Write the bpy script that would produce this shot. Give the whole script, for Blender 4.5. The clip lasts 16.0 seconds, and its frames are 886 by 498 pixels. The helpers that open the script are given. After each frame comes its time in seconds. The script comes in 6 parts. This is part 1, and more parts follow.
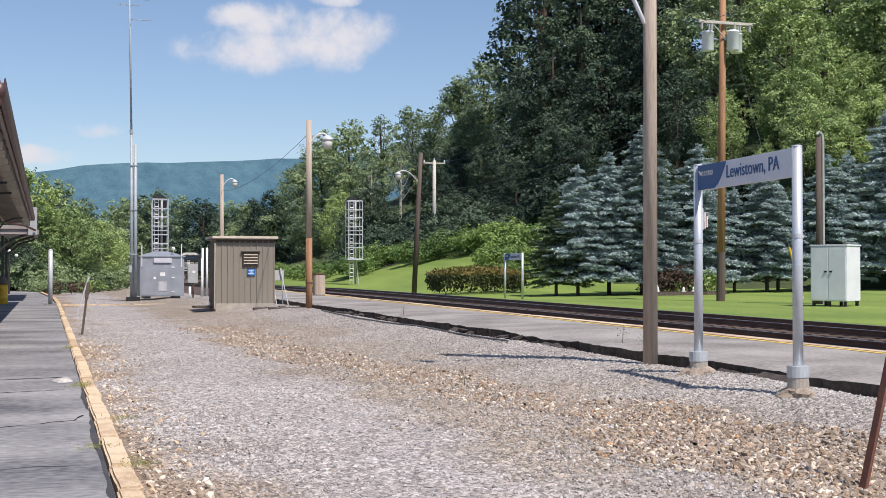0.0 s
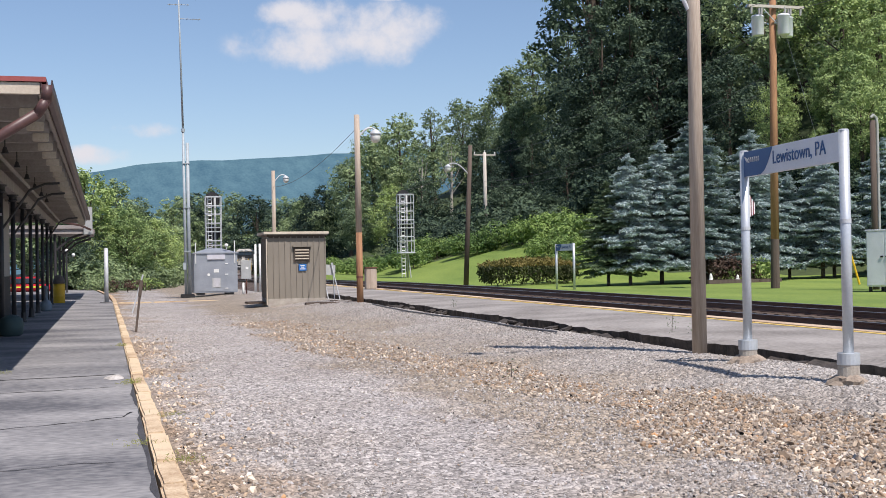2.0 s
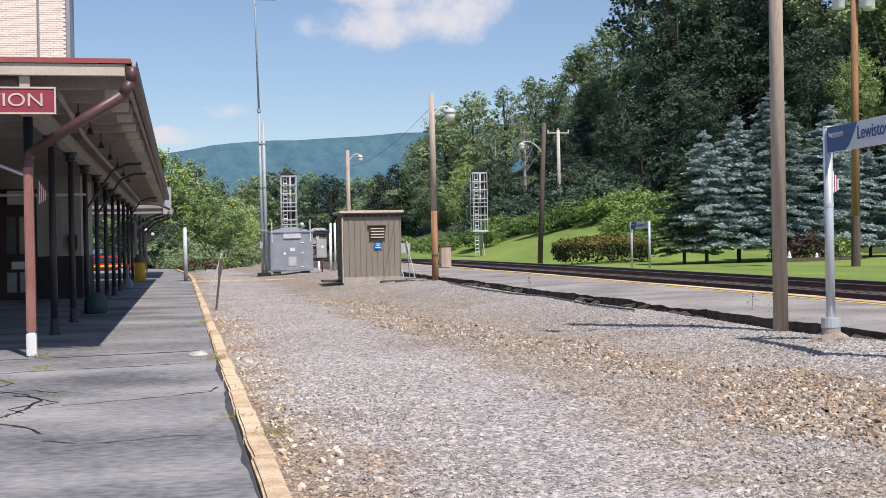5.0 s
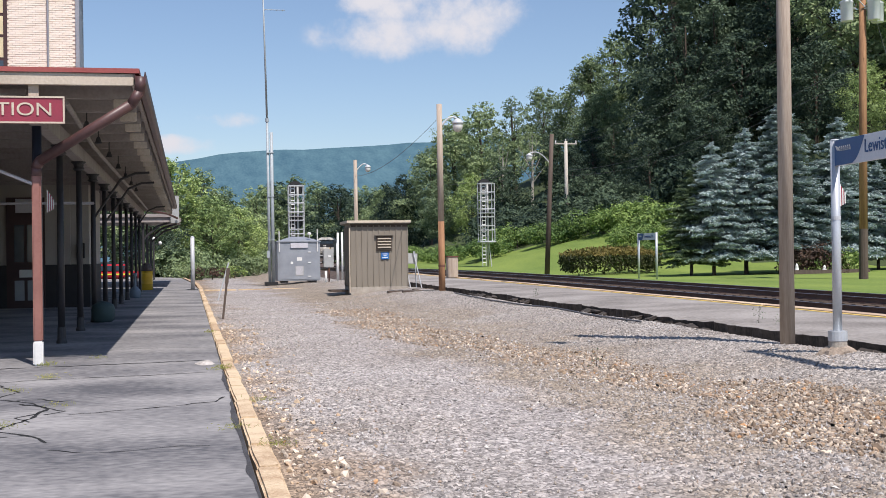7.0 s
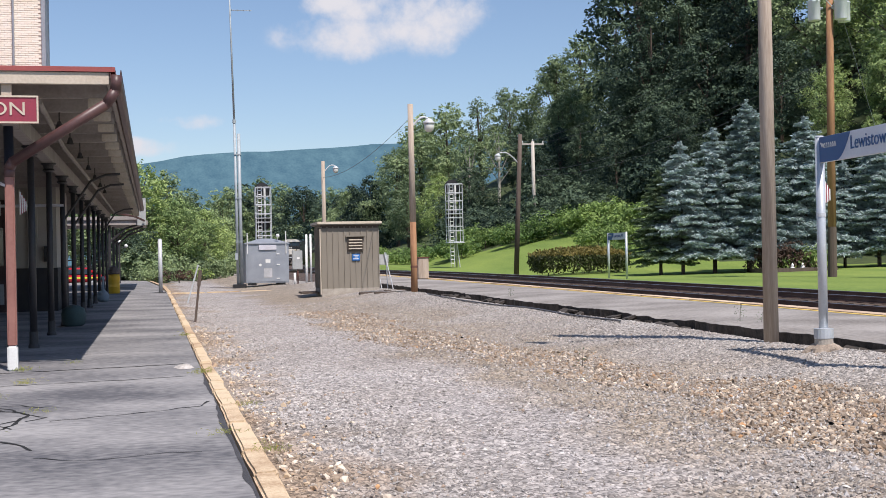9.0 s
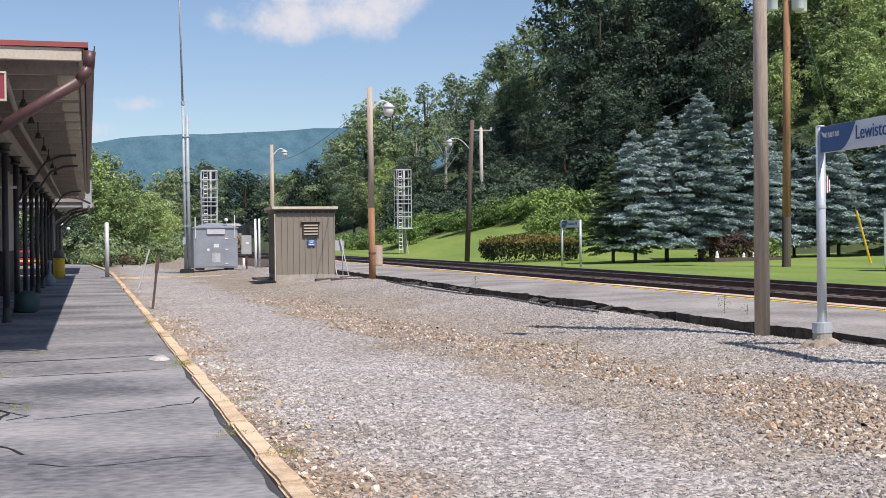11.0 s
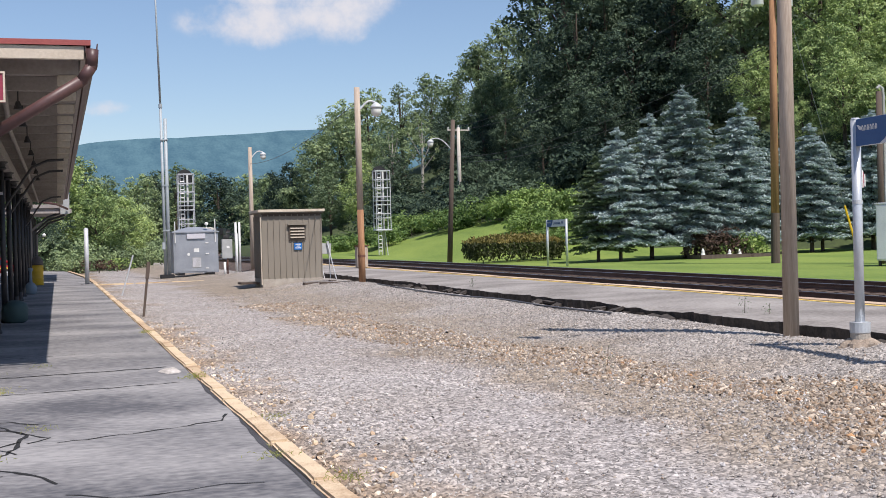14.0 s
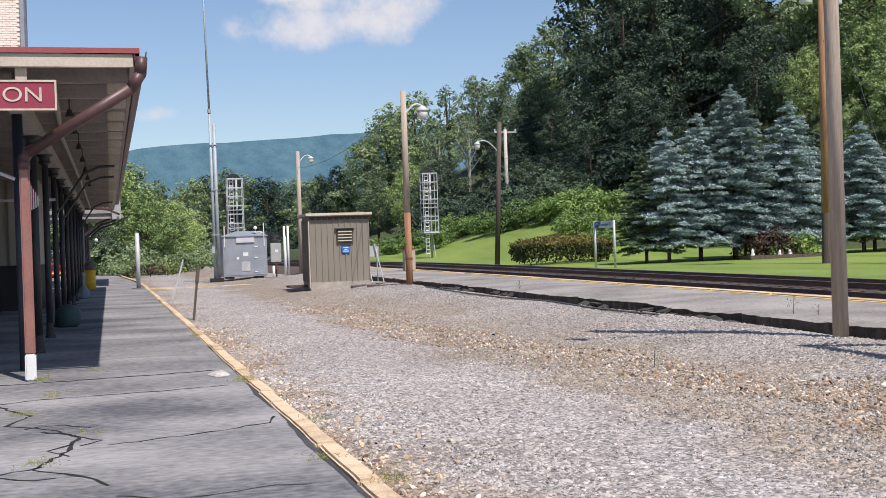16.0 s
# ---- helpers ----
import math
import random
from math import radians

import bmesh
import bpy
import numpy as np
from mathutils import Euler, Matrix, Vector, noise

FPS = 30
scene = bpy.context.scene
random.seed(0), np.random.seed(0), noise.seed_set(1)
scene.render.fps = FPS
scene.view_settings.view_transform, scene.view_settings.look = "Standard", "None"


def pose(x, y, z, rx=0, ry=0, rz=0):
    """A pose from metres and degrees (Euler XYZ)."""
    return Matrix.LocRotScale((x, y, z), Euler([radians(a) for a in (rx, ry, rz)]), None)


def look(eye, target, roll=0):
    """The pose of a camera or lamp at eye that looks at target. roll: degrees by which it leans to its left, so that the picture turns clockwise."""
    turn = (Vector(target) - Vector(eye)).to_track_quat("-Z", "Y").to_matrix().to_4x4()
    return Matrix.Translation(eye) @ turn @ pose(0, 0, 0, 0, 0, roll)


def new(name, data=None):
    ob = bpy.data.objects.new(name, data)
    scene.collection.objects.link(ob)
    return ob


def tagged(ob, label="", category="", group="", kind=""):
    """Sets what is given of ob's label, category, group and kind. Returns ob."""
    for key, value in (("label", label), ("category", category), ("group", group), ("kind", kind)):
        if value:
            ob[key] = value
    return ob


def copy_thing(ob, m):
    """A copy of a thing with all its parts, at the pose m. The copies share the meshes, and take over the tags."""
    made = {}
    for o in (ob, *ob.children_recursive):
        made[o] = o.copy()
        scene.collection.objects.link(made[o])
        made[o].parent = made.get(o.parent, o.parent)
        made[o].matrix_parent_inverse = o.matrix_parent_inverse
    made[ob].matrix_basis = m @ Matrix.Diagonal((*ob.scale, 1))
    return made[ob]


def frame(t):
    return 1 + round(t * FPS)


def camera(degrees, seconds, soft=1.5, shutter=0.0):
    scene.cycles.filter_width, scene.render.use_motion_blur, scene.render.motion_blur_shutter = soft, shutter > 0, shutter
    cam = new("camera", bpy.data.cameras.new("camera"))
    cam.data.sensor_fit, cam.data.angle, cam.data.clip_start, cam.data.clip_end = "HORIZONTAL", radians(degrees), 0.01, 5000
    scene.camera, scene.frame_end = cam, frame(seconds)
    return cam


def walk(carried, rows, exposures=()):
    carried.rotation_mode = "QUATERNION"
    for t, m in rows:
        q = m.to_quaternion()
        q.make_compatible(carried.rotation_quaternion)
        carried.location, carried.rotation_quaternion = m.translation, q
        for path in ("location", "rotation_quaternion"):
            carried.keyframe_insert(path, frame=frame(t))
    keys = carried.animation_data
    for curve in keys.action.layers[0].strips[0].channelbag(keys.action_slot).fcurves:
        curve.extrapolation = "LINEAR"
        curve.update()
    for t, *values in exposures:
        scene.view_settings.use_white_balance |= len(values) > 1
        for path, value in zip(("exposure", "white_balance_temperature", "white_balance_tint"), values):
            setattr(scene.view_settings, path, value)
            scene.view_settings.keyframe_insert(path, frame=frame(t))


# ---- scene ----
cam = camera(39.8, 16.0, soft=0.6)
PATH = [
    (0, (0.18, -0.692, 1.535), (0.796, 1.21, 1.573), -0.0),
    (0.5, (0.212, -0.707, 1.532), (0.865, 1.183, 1.557), 0.7),
    (1, (0.322, -0.73, 1.544), (0.94, 1.171, 1.574), 0.4),
    (1.5, (0.367, -0.705, 1.525), (0.93, 1.214, 1.56), -0.1),
    (2, (0.301, -0.711, 1.537), (0.834, 1.217, 1.563), -1.0),
    (2.5, (0.215, -0.741, 1.524), (0.691, 1.201, 1.54), -0.3),
    (3, (0.196, -0.767, 1.526), (0.646, 1.181, 1.534), -0.3),
    (3.5, (0.198, -0.752, 1.522), (0.642, 1.198, 1.526), -0.2),
    (4, (0.198, -0.752, 1.521), (0.633, 1.2, 1.516), -0.6),
    (6.5, (0.201, -0.769, 1.531), (0.611, 1.188, 1.528), -1.2),
    (7, (0.205, -0.771, 1.537), (0.611, 1.187, 1.547), -0.8),
    (7.5, (0.165, -0.789, 1.546), (0.57, 1.169, 1.56), 0.1),
    (8, (0.082, -0.791, 1.536), (0.487, 1.167, 1.556), 0.2),
    (8.5, (0.022, -0.737, 1.523), (0.387, 1.23, 1.518), 1.3),
    (9, (-0.001, -0.502, 1.523), (0.461, 1.444, 1.534), -1.2),
    (9.2, (-0.044, -0.417, 1.52), (0.481, 1.513, 1.539), -1.9),
    (11.3, (-0.585, 0.406, 1.582), (-0.012, 2.322, 1.548), -0.1),
    (11.5, (-0.642, 0.486, 1.579), (-0.048, 2.395, 1.529), 0.3),
    (12, (-0.786, 0.719, 1.594), (-0.148, 2.614, 1.568), -0.2),
    (12.5, (-0.776, 0.967, 1.598), (-0.144, 2.864, 1.584), -1.6),
    (13, (-0.82, 1.107, 1.611), (-0.189, 3.005, 1.612), -0.3),
    (13.5, (-0.935, 1.154, 1.599), (-0.322, 3.057, 1.584), -1.8),
    (14, (-0.95, 1.142, 1.615), (-0.349, 3.049, 1.601), -1.5),
    (14.5, (-0.929, 1.133, 1.611), (-0.316, 3.036, 1.596), -2.1),
    (15, (-0.926, 1.118, 1.608), (-0.329, 3.027, 1.591), -1.6),
    (15.5, (-0.935, 1.089, 1.616), (-0.393, 3.014, 1.604), -2.1),
    (16, (-0.937, 1.073, 1.621), (-0.411, 3.002, 1.613), -1.9),
]
walk(cam, [(t, look(eye, target, roll)) for t, eye, target, roll in PATH], [(0.0, 0.12, 6530, 15), (16.0, 0.12, 6530, 15)])

# ---- world and sun ----
SUN_DIR = Vector((0.18, -0.58, 1.0)).normalized()
world = bpy.data.worlds.new("sky_world")
scene.world = world
world.use_nodes = True
wn, wl = world.node_tree.nodes, world.node_tree.links
wn.clear()
w_out = wn.new("ShaderNodeOutputWorld")
w_bg = wn.new("ShaderNodeBackground")
w_sky = wn.new("ShaderNodeTexSky")
w_sky.sky_type, w_sky.sun_disc = "NISHITA", False
w_sky.sun_elevation = math.asin(SUN_DIR.z)
w_sky.sun_rotation = math.atan2(SUN_DIR.x, SUN_DIR.y)
w_sky.air_density, w_sky.dust_density, w_sky.ozone_density, w_sky.altitude = 1.0, 0.5, 3.2, 200
w_bg.inputs["Strength"].default_value = 0.113


def wmath(op, a, b=None, clamp=False):
    n = wn.new("ShaderNodeMath")
    n.operation, n.use_clamp = op, clamp
    for k, v in enumerate((a, b)):
        if v is None:
            continue
        if isinstance(v, (int, float)):
            n.inputs[k].default_value = v
        else:
            wl.new(v, n.inputs[k])
    return n.outputs[0]


# fair-weather clouds: soft puffs broken up by noise
w_co = wn.new("ShaderNodeTexCoord")
w_noise = wn.new("ShaderNodeTexNoise")
w_noise.inputs["Scale"].default_value, w_noise.inputs["Detail"].default_value = 24.0, 8.0
w_noise.inputs["Roughness"].default_value = 0.62
wl.new(w_co.outputs["Generated"], w_noise.inputs["Vector"])
CLOUDS = (
    ((0.178, 0.968, 0.178), 0.098, 0.027), ((0.182, 0.963, 0.199), 0.078, 0.023), ((0.239, 0.952, 0.191), 0.040, 0.024),
    ((0.142, 0.969, 0.203), 0.038, 0.014), ((0.034, 0.993, 0.111), 0.034, 0.010), ((-0.006, 0.996, 0.091), 0.046, 0.010),
    ((0.214, 0.952, 0.217), 0.030, 0.008))
cover = None
for way, wide, tall in CLOUDS:
    way = Vector(way).normalized()
    side = way.cross(Vector((0, 0, 1))).normalized()
    up = side.cross(way)
    total = None
    for axis, size in ((side, wide), (up, tall)):
        dot = wn.new("ShaderNodeVectorMath")
        dot.operation = "DOT_PRODUCT"
        wl.new(w_co.outputs["Generated"], dot.inputs[0])
        dot.inputs[1].default_value = axis
        s = wmath("DIVIDE", dot.outputs["Value"], size)
        s = wmath("MULTIPLY", s, s)
        total = s if total is None else wmath("ADD", total, s)
    front = wn.new("ShaderNodeVectorMath")
    front.operation = "DOT_PRODUCT"
    wl.new(w_co.outputs["Generated"], front.inputs[0])
    front.inputs[1].default_value = way
    puff = wmath("MULTIPLY", wmath("SUBTRACT", 1.0, total, True), wmath("GREATER_THAN", front.outputs["Value"], 0.5))
    cover = puff if cover is None else wmath("MAXIMUM", cover, puff)
c_noise = wmath("MULTIPLY", wmath("SUBTRACT", w_noise.outputs[0], 0.5), 3.4)
c_mask = wmath("MULTIPLY", wmath("ADD", wmath("SUBTRACT", wmath("MULTIPLY", cover, 1.5), 0.42), c_noise), wmath("MULTIPLY", cover, 3.0, True))
w_ramp = wn.new("ShaderNodeMapRange")
w_ramp.inputs[1].default_value, w_ramp.inputs[2].default_value = 0.0, 1.5
w_ramp.interpolation_type = "SMOOTHSTEP"
wl.new(c_mask, w_ramp.inputs[0])
w_mix = wn.new("ShaderNodeMix")
w_mix.data_type = "RGBA"
wl.new(w_ramp.outputs[0], w_mix.inputs["Factor"])
wl.new(w_sky.outputs[0], w_mix.inputs["A"])
w_mix.inputs["B"].default_value = (6.1, 6.2, 6.5, 1)
wl.new(w_mix.outputs["Result"], w_bg.inputs["Color"])
wl.new(w_bg.outputs[0], w_out.inputs[0])

sun = new("sun", bpy.data.lights.new("sun", "SUN"))
sun.data.energy, sun.data.angle, sun.data.color = 4.85, radians(0.53), (1.0, 0.95, 0.88)
sun.matrix_world = look(SUN_DIR * 80, (0, 0, 0))



# ---- materials ----
def material(name, base, other=None, rough=0.8, metal=0.0, scale=3.0, fine=40.0, bump=0.2, spread=0.5, stretch=None, island=0.0,
             transmit=0.0, glow=0.0, spec=0.5, space="Object", depth=0.01):
    """A surface with two scales of variation: broad stains and fine grain, with relief."""
    m = bpy.data.materials.new(name)
    m.use_nodes = True
    n, l = m.node_tree.nodes, m.node_tree.links
    b = n["Principled BSDF"]
    b.inputs["Roughness"].default_value, b.inputs["Metallic"].default_value = rough, metal
    b.inputs["Specular IOR Level"].default_value = spec
    co = n.new("ShaderNodeTexCoord")
    src = co.outputs["Object"]
    if space == "World":
        g = n.new("ShaderNodeNewGeometry")
        src = g.outputs["Position"]
    if stretch:
        mp = n.new("ShaderNodeMapping")
        mp.inputs["Scale"].default_value = stretch
        l.new(src, mp.inputs["Vector"])
        src = mp.outputs[0]
    big, small = n.new("ShaderNodeTexNoise"), n.new("ShaderNodeTexNoise")
    for tex, s, d in ((big, scale, 5), (small, fine, 3)):
        tex.inputs["Scale"].default_value, tex.inputs["Detail"].default_value = s, d
        l.new(src, tex.inputs["Vector"])
    if other is None:
        other = tuple(c * 0.72 for c in base)
    half = n.new("ShaderNodeMath")
    half.operation = "MULTIPLY_ADD"
    l.new(small.outputs[0], half.inputs[0])
    half.inputs[1].default_value = 0.6
    sh = n.new("ShaderNodeMath")
    sh.operation = "MULTIPLY_ADD"
    l.new(big.outputs[0], sh.inputs[0])
    sh.inputs[1].default_value, sh.inputs[2].default_value = 1.0, -0.3
    l.new(sh.outputs[0], half.inputs[2])
    fac = half.outputs[0]
    if island:
        g2 = n.new("ShaderNodeNewGeometry")
        oi = n.new("ShaderNodeObjectInfo")
        add = n.new("ShaderNodeMath")
        add.operation = "MULTIPLY_ADD"
        l.new(g2.outputs["Random Per Island"], add.inputs[0])
        add.inputs[1].default_value = island
        l.new(fac, add.inputs[2])
        add2 = n.new("ShaderNodeMath")
        add2.operation = "MULTIPLY_ADD"
        l.new(oi.outputs["Random"], add2.inputs[0])
        add2.inputs[1].default_value = island
        l.new(add.outputs[0], add2.inputs[2])
        off = n.new("ShaderNodeMath")
        off.operation = "SUBTRACT"
        l.new(add2.outputs[0], off.inputs[0])
        off.inputs[1].default_value = island
        fac = off.outputs[0]
    rng = n.new("ShaderNodeMapRange")
    rng.inputs[1].default_value, rng.inputs[2].default_value = 0.5 - spread / 2, 0.5 + spread / 2
    l.new(fac, rng.inputs[0])
    mix = n.new("ShaderNodeMix")
    mix.data_type = "RGBA"
    mix.inputs["A"].default_value, mix.inputs["B"].default_value = (*other, 1), (*base, 1)
    l.new(rng.outputs[0], mix.inputs["Factor"])
    l.new(mix.outputs["Result"], b.inputs["Base Color"])
    if bump:
        bp = n.new("ShaderNodeBump")
        bp.inputs["Strength"].default_value, bp.inputs["Distance"].default_value = bump, depth
        l.new(small.outputs[0], bp.inputs["Height"])
        l.new(bp.outputs[0], b.inputs["Normal"])
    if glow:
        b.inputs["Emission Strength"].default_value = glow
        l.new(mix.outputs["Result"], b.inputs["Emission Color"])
    if transmit:
        tr = n.new("ShaderNodeBsdfTranslucent")
        l.new(mix.outputs["Result"], tr.inputs["Color"])
        ms = n.new("ShaderNodeMixShader")
        ms.inputs[0].default_value = transmit
        l.new(b.outputs[0], ms.inputs[1])
        l.new(tr.outputs[0], ms.inputs[2])
        l.new(ms.outputs[0], n["Material Output"].inputs["Surface"])
    return m


M = {}
M["gravel"] = material("gravel", (0.40, 0.38, 0.36), (0.27, 0.24, 0.21), 0.95, scale=0.35, fine=22, bump=0.9, spread=0.75, space="World", depth=0.03)
gn, gl = M["gravel"].node_tree.nodes, M["gravel"].node_tree.links
g_pos = gn.new("ShaderNodeNewGeometry")
g_vor = gn.new("ShaderNodeTexVoronoi")
g_vor.inputs["Scale"].default_value = 38.0
gl.new(g_pos.outputs["Position"], g_vor.inputs["Vector"])
g_sep = gn.new("ShaderNodeSeparateColor")
gl.new(g_vor.outputs["Color"], g_sep.inputs[0])
g_rng = gn.new("ShaderNodeMapRange")
g_rng.inputs[3].default_value, g_rng.inputs[4].default_value = 0.35, 1.4
gl.new(g_sep.outputs[0], g_rng.inputs[0])
g_big = gn.new("ShaderNodeTexVoronoi")
g_big.inputs["Scale"].default_value = 13.0
gl.new(g_pos.outputs["Position"], g_big.inputs["Vector"])
g_bsep = gn.new("ShaderNodeSeparateColor")
gl.new(g_big.outputs["Color"], g_bsep.inputs[0])
g_brng = gn.new("ShaderNodeMapRange")
g_brng.inputs[3].default_value, g_brng.inputs[4].default_value = 0.78, 1.22
gl.new(g_bsep.outputs[1], g_brng.inputs[0])
g_both = gn.new("ShaderNodeMath")
g_both.operation = "MULTIPLY"
gl.new(g_rng.outputs[0], g_both.inputs[0])
gl.new(g_brng.outputs[0], g_both.inputs[1])
g_mul = gn.new("ShaderNodeVectorMath")
g_mul.operation = "SCALE"
g_bsdf = gn["Principled BSDF"]
gl.new(g_bsdf.inputs["Base Color"].links[0].from_socket, g_mul.inputs[0])
gl.new(g_both.outputs[0], g_mul.inputs["Scale"])
gl.new(g_mul.outputs[0], g_bsdf.inputs["Base Color"])
g_bump = gn.new("ShaderNodeBump")
g_bump.invert = True
g_bump.inputs["Strength"].default_value, g_bump.inputs["Distance"].default_value = 0.45, 0.02
gl.new(g_vor.outputs["Distance"], g_bump.inputs["Height"])
gl.new(g_bump.outputs[0], g_bsdf.inputs["Normal"])
# a paler wheel path through browner rubble
g_xyz = gn.new("ShaderNodeSeparateXYZ")
gl.new(g_pos.outputs["Position"], g_xyz.inputs[0])
g_edge = gn.new("ShaderNodeTexNoise")
g_edge.inputs["Scale"].default_value, g_edge.inputs["Detail"].default_value = 0.45, 4
gl.new(g_pos.outputs["Position"], g_edge.inputs["Vector"])
g_off = gn.new("ShaderNodeMath")
g_off.operation = "MULTIPLY_ADD"
gl.new(g_edge.outputs[0], g_off.inputs[0])
g_off.inputs[1].default_value = 5.0
gl.new(g_xyz.outputs[0], g_off.inputs[2])
g_band = gn.new("ShaderNodeValToRGB")
for place, tone in ((0.0, (0.92, 0.77, 0.62, 1)), (0.27, (0.86, 0.70, 0.55, 1)), (0.34, (1.08, 1.07, 1.08, 1)), (0.50, (1.10, 1.09, 1.12, 1)), (0.59, (0.88, 0.79, 0.67, 1)), (0.76, (0.88, 0.80, 0.69, 1)), (0.86, (0.98, 0.95, 0.92, 1))):
    e = g_band.color_ramp.elements.new(place)
    e.color = tone
g_scl = gn.new("ShaderNodeMath")
g_scl.operation = "DIVIDE"
gl.new(g_off.outputs[0], g_scl.inputs[0])
g_scl.inputs[1].default_value = 12.0
gl.new(g_scl.outputs[0], g_band.inputs[0])
g_tint = gn.new("ShaderNodeVectorMath")
g_tint.operation = "MULTIPLY"
gl.new(g_mul.outputs[0], g_tint.inputs[0])
gl.new(g_band.outputs[0], g_tint.inputs[1])
gl.new(g_tint.outputs[0], g_bsdf.inputs["Base Color"])
M["stone_grey"] = material("stone_grey", (0.54, 0.515, 0.485), (0.26, 0.24, 0.225), 0.9, scale=1.0, fine=60, island=0.8, spread=0.9)
M["stone_tan"] = material("stone_tan", (0.64, 0.56, 0.46), (0.29, 0.235, 0.185), 0.9, scale=1.0, fine=60, island=0.8, spread=0.9)
M["asphalt"] = material("asphalt", (0.33, 0.32, 0.313), (0.092, 0.092, 0.10), 0.9, scale=0.6, fine=13, bump=0.3, spread=0.42, stretch=(0.65, 1, 1), space="World")
M["tar"] = material("tar", (0.075, 0.073, 0.078), (0.035, 0.034, 0.037), 0.85, scale=2.5, fine=60, bump=0.8, space="World")
M["crack"] = material("crack", (0.02, 0.02, 0.02), None, 0.95)
M["kerb"] = material("kerb", (0.66, 0.52, 0.35), (0.33, 0.20, 0.11), 0.9, scale=2.6, fine=38, bump=0.9, island=0.35, spread=0.5, space="World")
# crushed stone: mostly mid grey, with dark and pale chips
chip_nodes, chip_links = M["stone_grey"].node_tree.nodes, M["stone_grey"].node_tree.links
chip_skin = chip_nodes["Principled BSDF"].inputs["Base Color"]
chip_geo, chip_ramp, chip_mix = chip_nodes.new("ShaderNodeNewGeometry"), chip_nodes.new("ShaderNodeValToRGB"), chip_nodes.new("ShaderNodeMix")
chip_ramp.color_ramp.interpolation = "CONSTANT"
for place, tone in ((0.0, (0.95, 0.95, 0.95, 1)), (0.20, (0.62, 0.59, 0.57, 1)), (0.36, (1.05, 1.03, 1.0, 1)), (0.54, (0.85, 0.77, 0.68, 1)), (0.68, (0.42, 0.40, 0.40, 1)),
                    (0.77, (0.98, 0.98, 1.02, 1)), (0.92, (1.22, 1.21, 1.19, 1)), (0.96, (0.68, 0.54, 0.44, 1))):
    stop = chip_ramp.color_ramp.elements.new(place)
    stop.color = tone
chip_mix.data_type, chip_mix.blend_type = "RGBA", "MULTIPLY"
chip_mix.inputs[0].default_value = 1.0
chip_links.new(chip_geo.outputs["Random Per Island"], chip_ramp.inputs[0])
chip_links.new(chip_skin.links[0].from_socket, chip_mix.inputs[6])
chip_links.new(chip_ramp.outputs[0], chip_mix.inputs[7])
chip_links.new(chip_mix.outputs[2], chip_skin)
# mixed rubble: pale, tan, brown, dark and rust-orange stones
tan_nodes, tan_links = M["stone_tan"].node_tree.nodes, M["stone_tan"].node_tree.links
tan_skin = tan_nodes["Principled BSDF"].inputs["Base Color"]
tan_geo, tan_ramp, tan_mix = tan_nodes.new("ShaderNodeNewGeometry"), tan_nodes.new("ShaderNodeValToRGB"), tan_nodes.new("ShaderNodeMix")
tan_ramp.color_ramp.interpolation = "CONSTANT"
for place, tone in ((0.0, (1, 1, 1, 1)), (0.14, (0.74, 0.67, 0.60, 1)), (0.30, (1.12, 1.10, 1.08, 1)), (0.44, (0.98, 0.86, 0.72, 1)), (0.60, (0.50, 0.45, 0.41, 1)),
                    (0.70, (1.15, 1.10, 1.04, 1)), (0.82, (0.78, 0.64, 0.52, 1)), (0.90, (1.4, 1.37, 1.33, 1)), (0.988, (0.95, 0.62, 0.38, 1))):
    stop = tan_ramp.color_ramp.elements.new(place)
    stop.color = tone
tan_mix.data_type, tan_mix.blend_type = "RGBA", "MULTIPLY"
tan_mix.inputs[0].default_value = 1.0
tan_links.new(tan_geo.outputs["Random Per Island"], tan_ramp.inputs[0])
tan_links.new(tan_skin.links[0].from_socket, tan_mix.inputs[6])
tan_links.new(tan_ramp.outputs[0], tan_mix.inputs[7])
tan_links.new(tan_mix.outputs[2], tan_skin)
M["platform_top"] = material("platform_top", (0.37, 0.345, 0.32), (0.15, 0.135, 0.122), 0.95, scale=0.6, fine=14, bump=0.4, spread=0.5, space="World")
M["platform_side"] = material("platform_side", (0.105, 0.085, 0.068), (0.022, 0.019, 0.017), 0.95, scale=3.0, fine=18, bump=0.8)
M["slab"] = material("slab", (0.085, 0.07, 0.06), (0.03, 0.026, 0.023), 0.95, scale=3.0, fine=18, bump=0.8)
M["yellow_line"] = material("yellow_line", (0.75, 0.52, 0.09), (0.5, 0.36, 0.12), 0.8, scale=3)
M["edge_board"] = material("edge_board", (0.62, 0.48, 0.34), (0.40, 0.28, 0.2), 0.85, scale=1.4, fine=30, island=0.4)
M["ballast"] = material("ballast", (0.14, 0.10, 0.08), (0.045, 0.032, 0.028), 0.95, scale=0.8, fine=14, bump=0.9, space="World", depth=0.05)
M["rail"] = material("rail", (0.17, 0.10, 0.075), (0.09, 0.05, 0.038), 0.55, 0.3, scale=2, fine=30)
M["rail_head"] = material("rail_head", (0.62, 0.60, 0.58), (0.45, 0.42, 0.4), 0.3, 0.9, scale=2, fine=30, bump=0.05)
M["sleeper"] = material("sleeper", (0.13, 0.095, 0.075), (0.05, 0.038, 0.03), 0.9, scale=2, fine=30, island=0.4, stretch=(0.3, 3, 3))
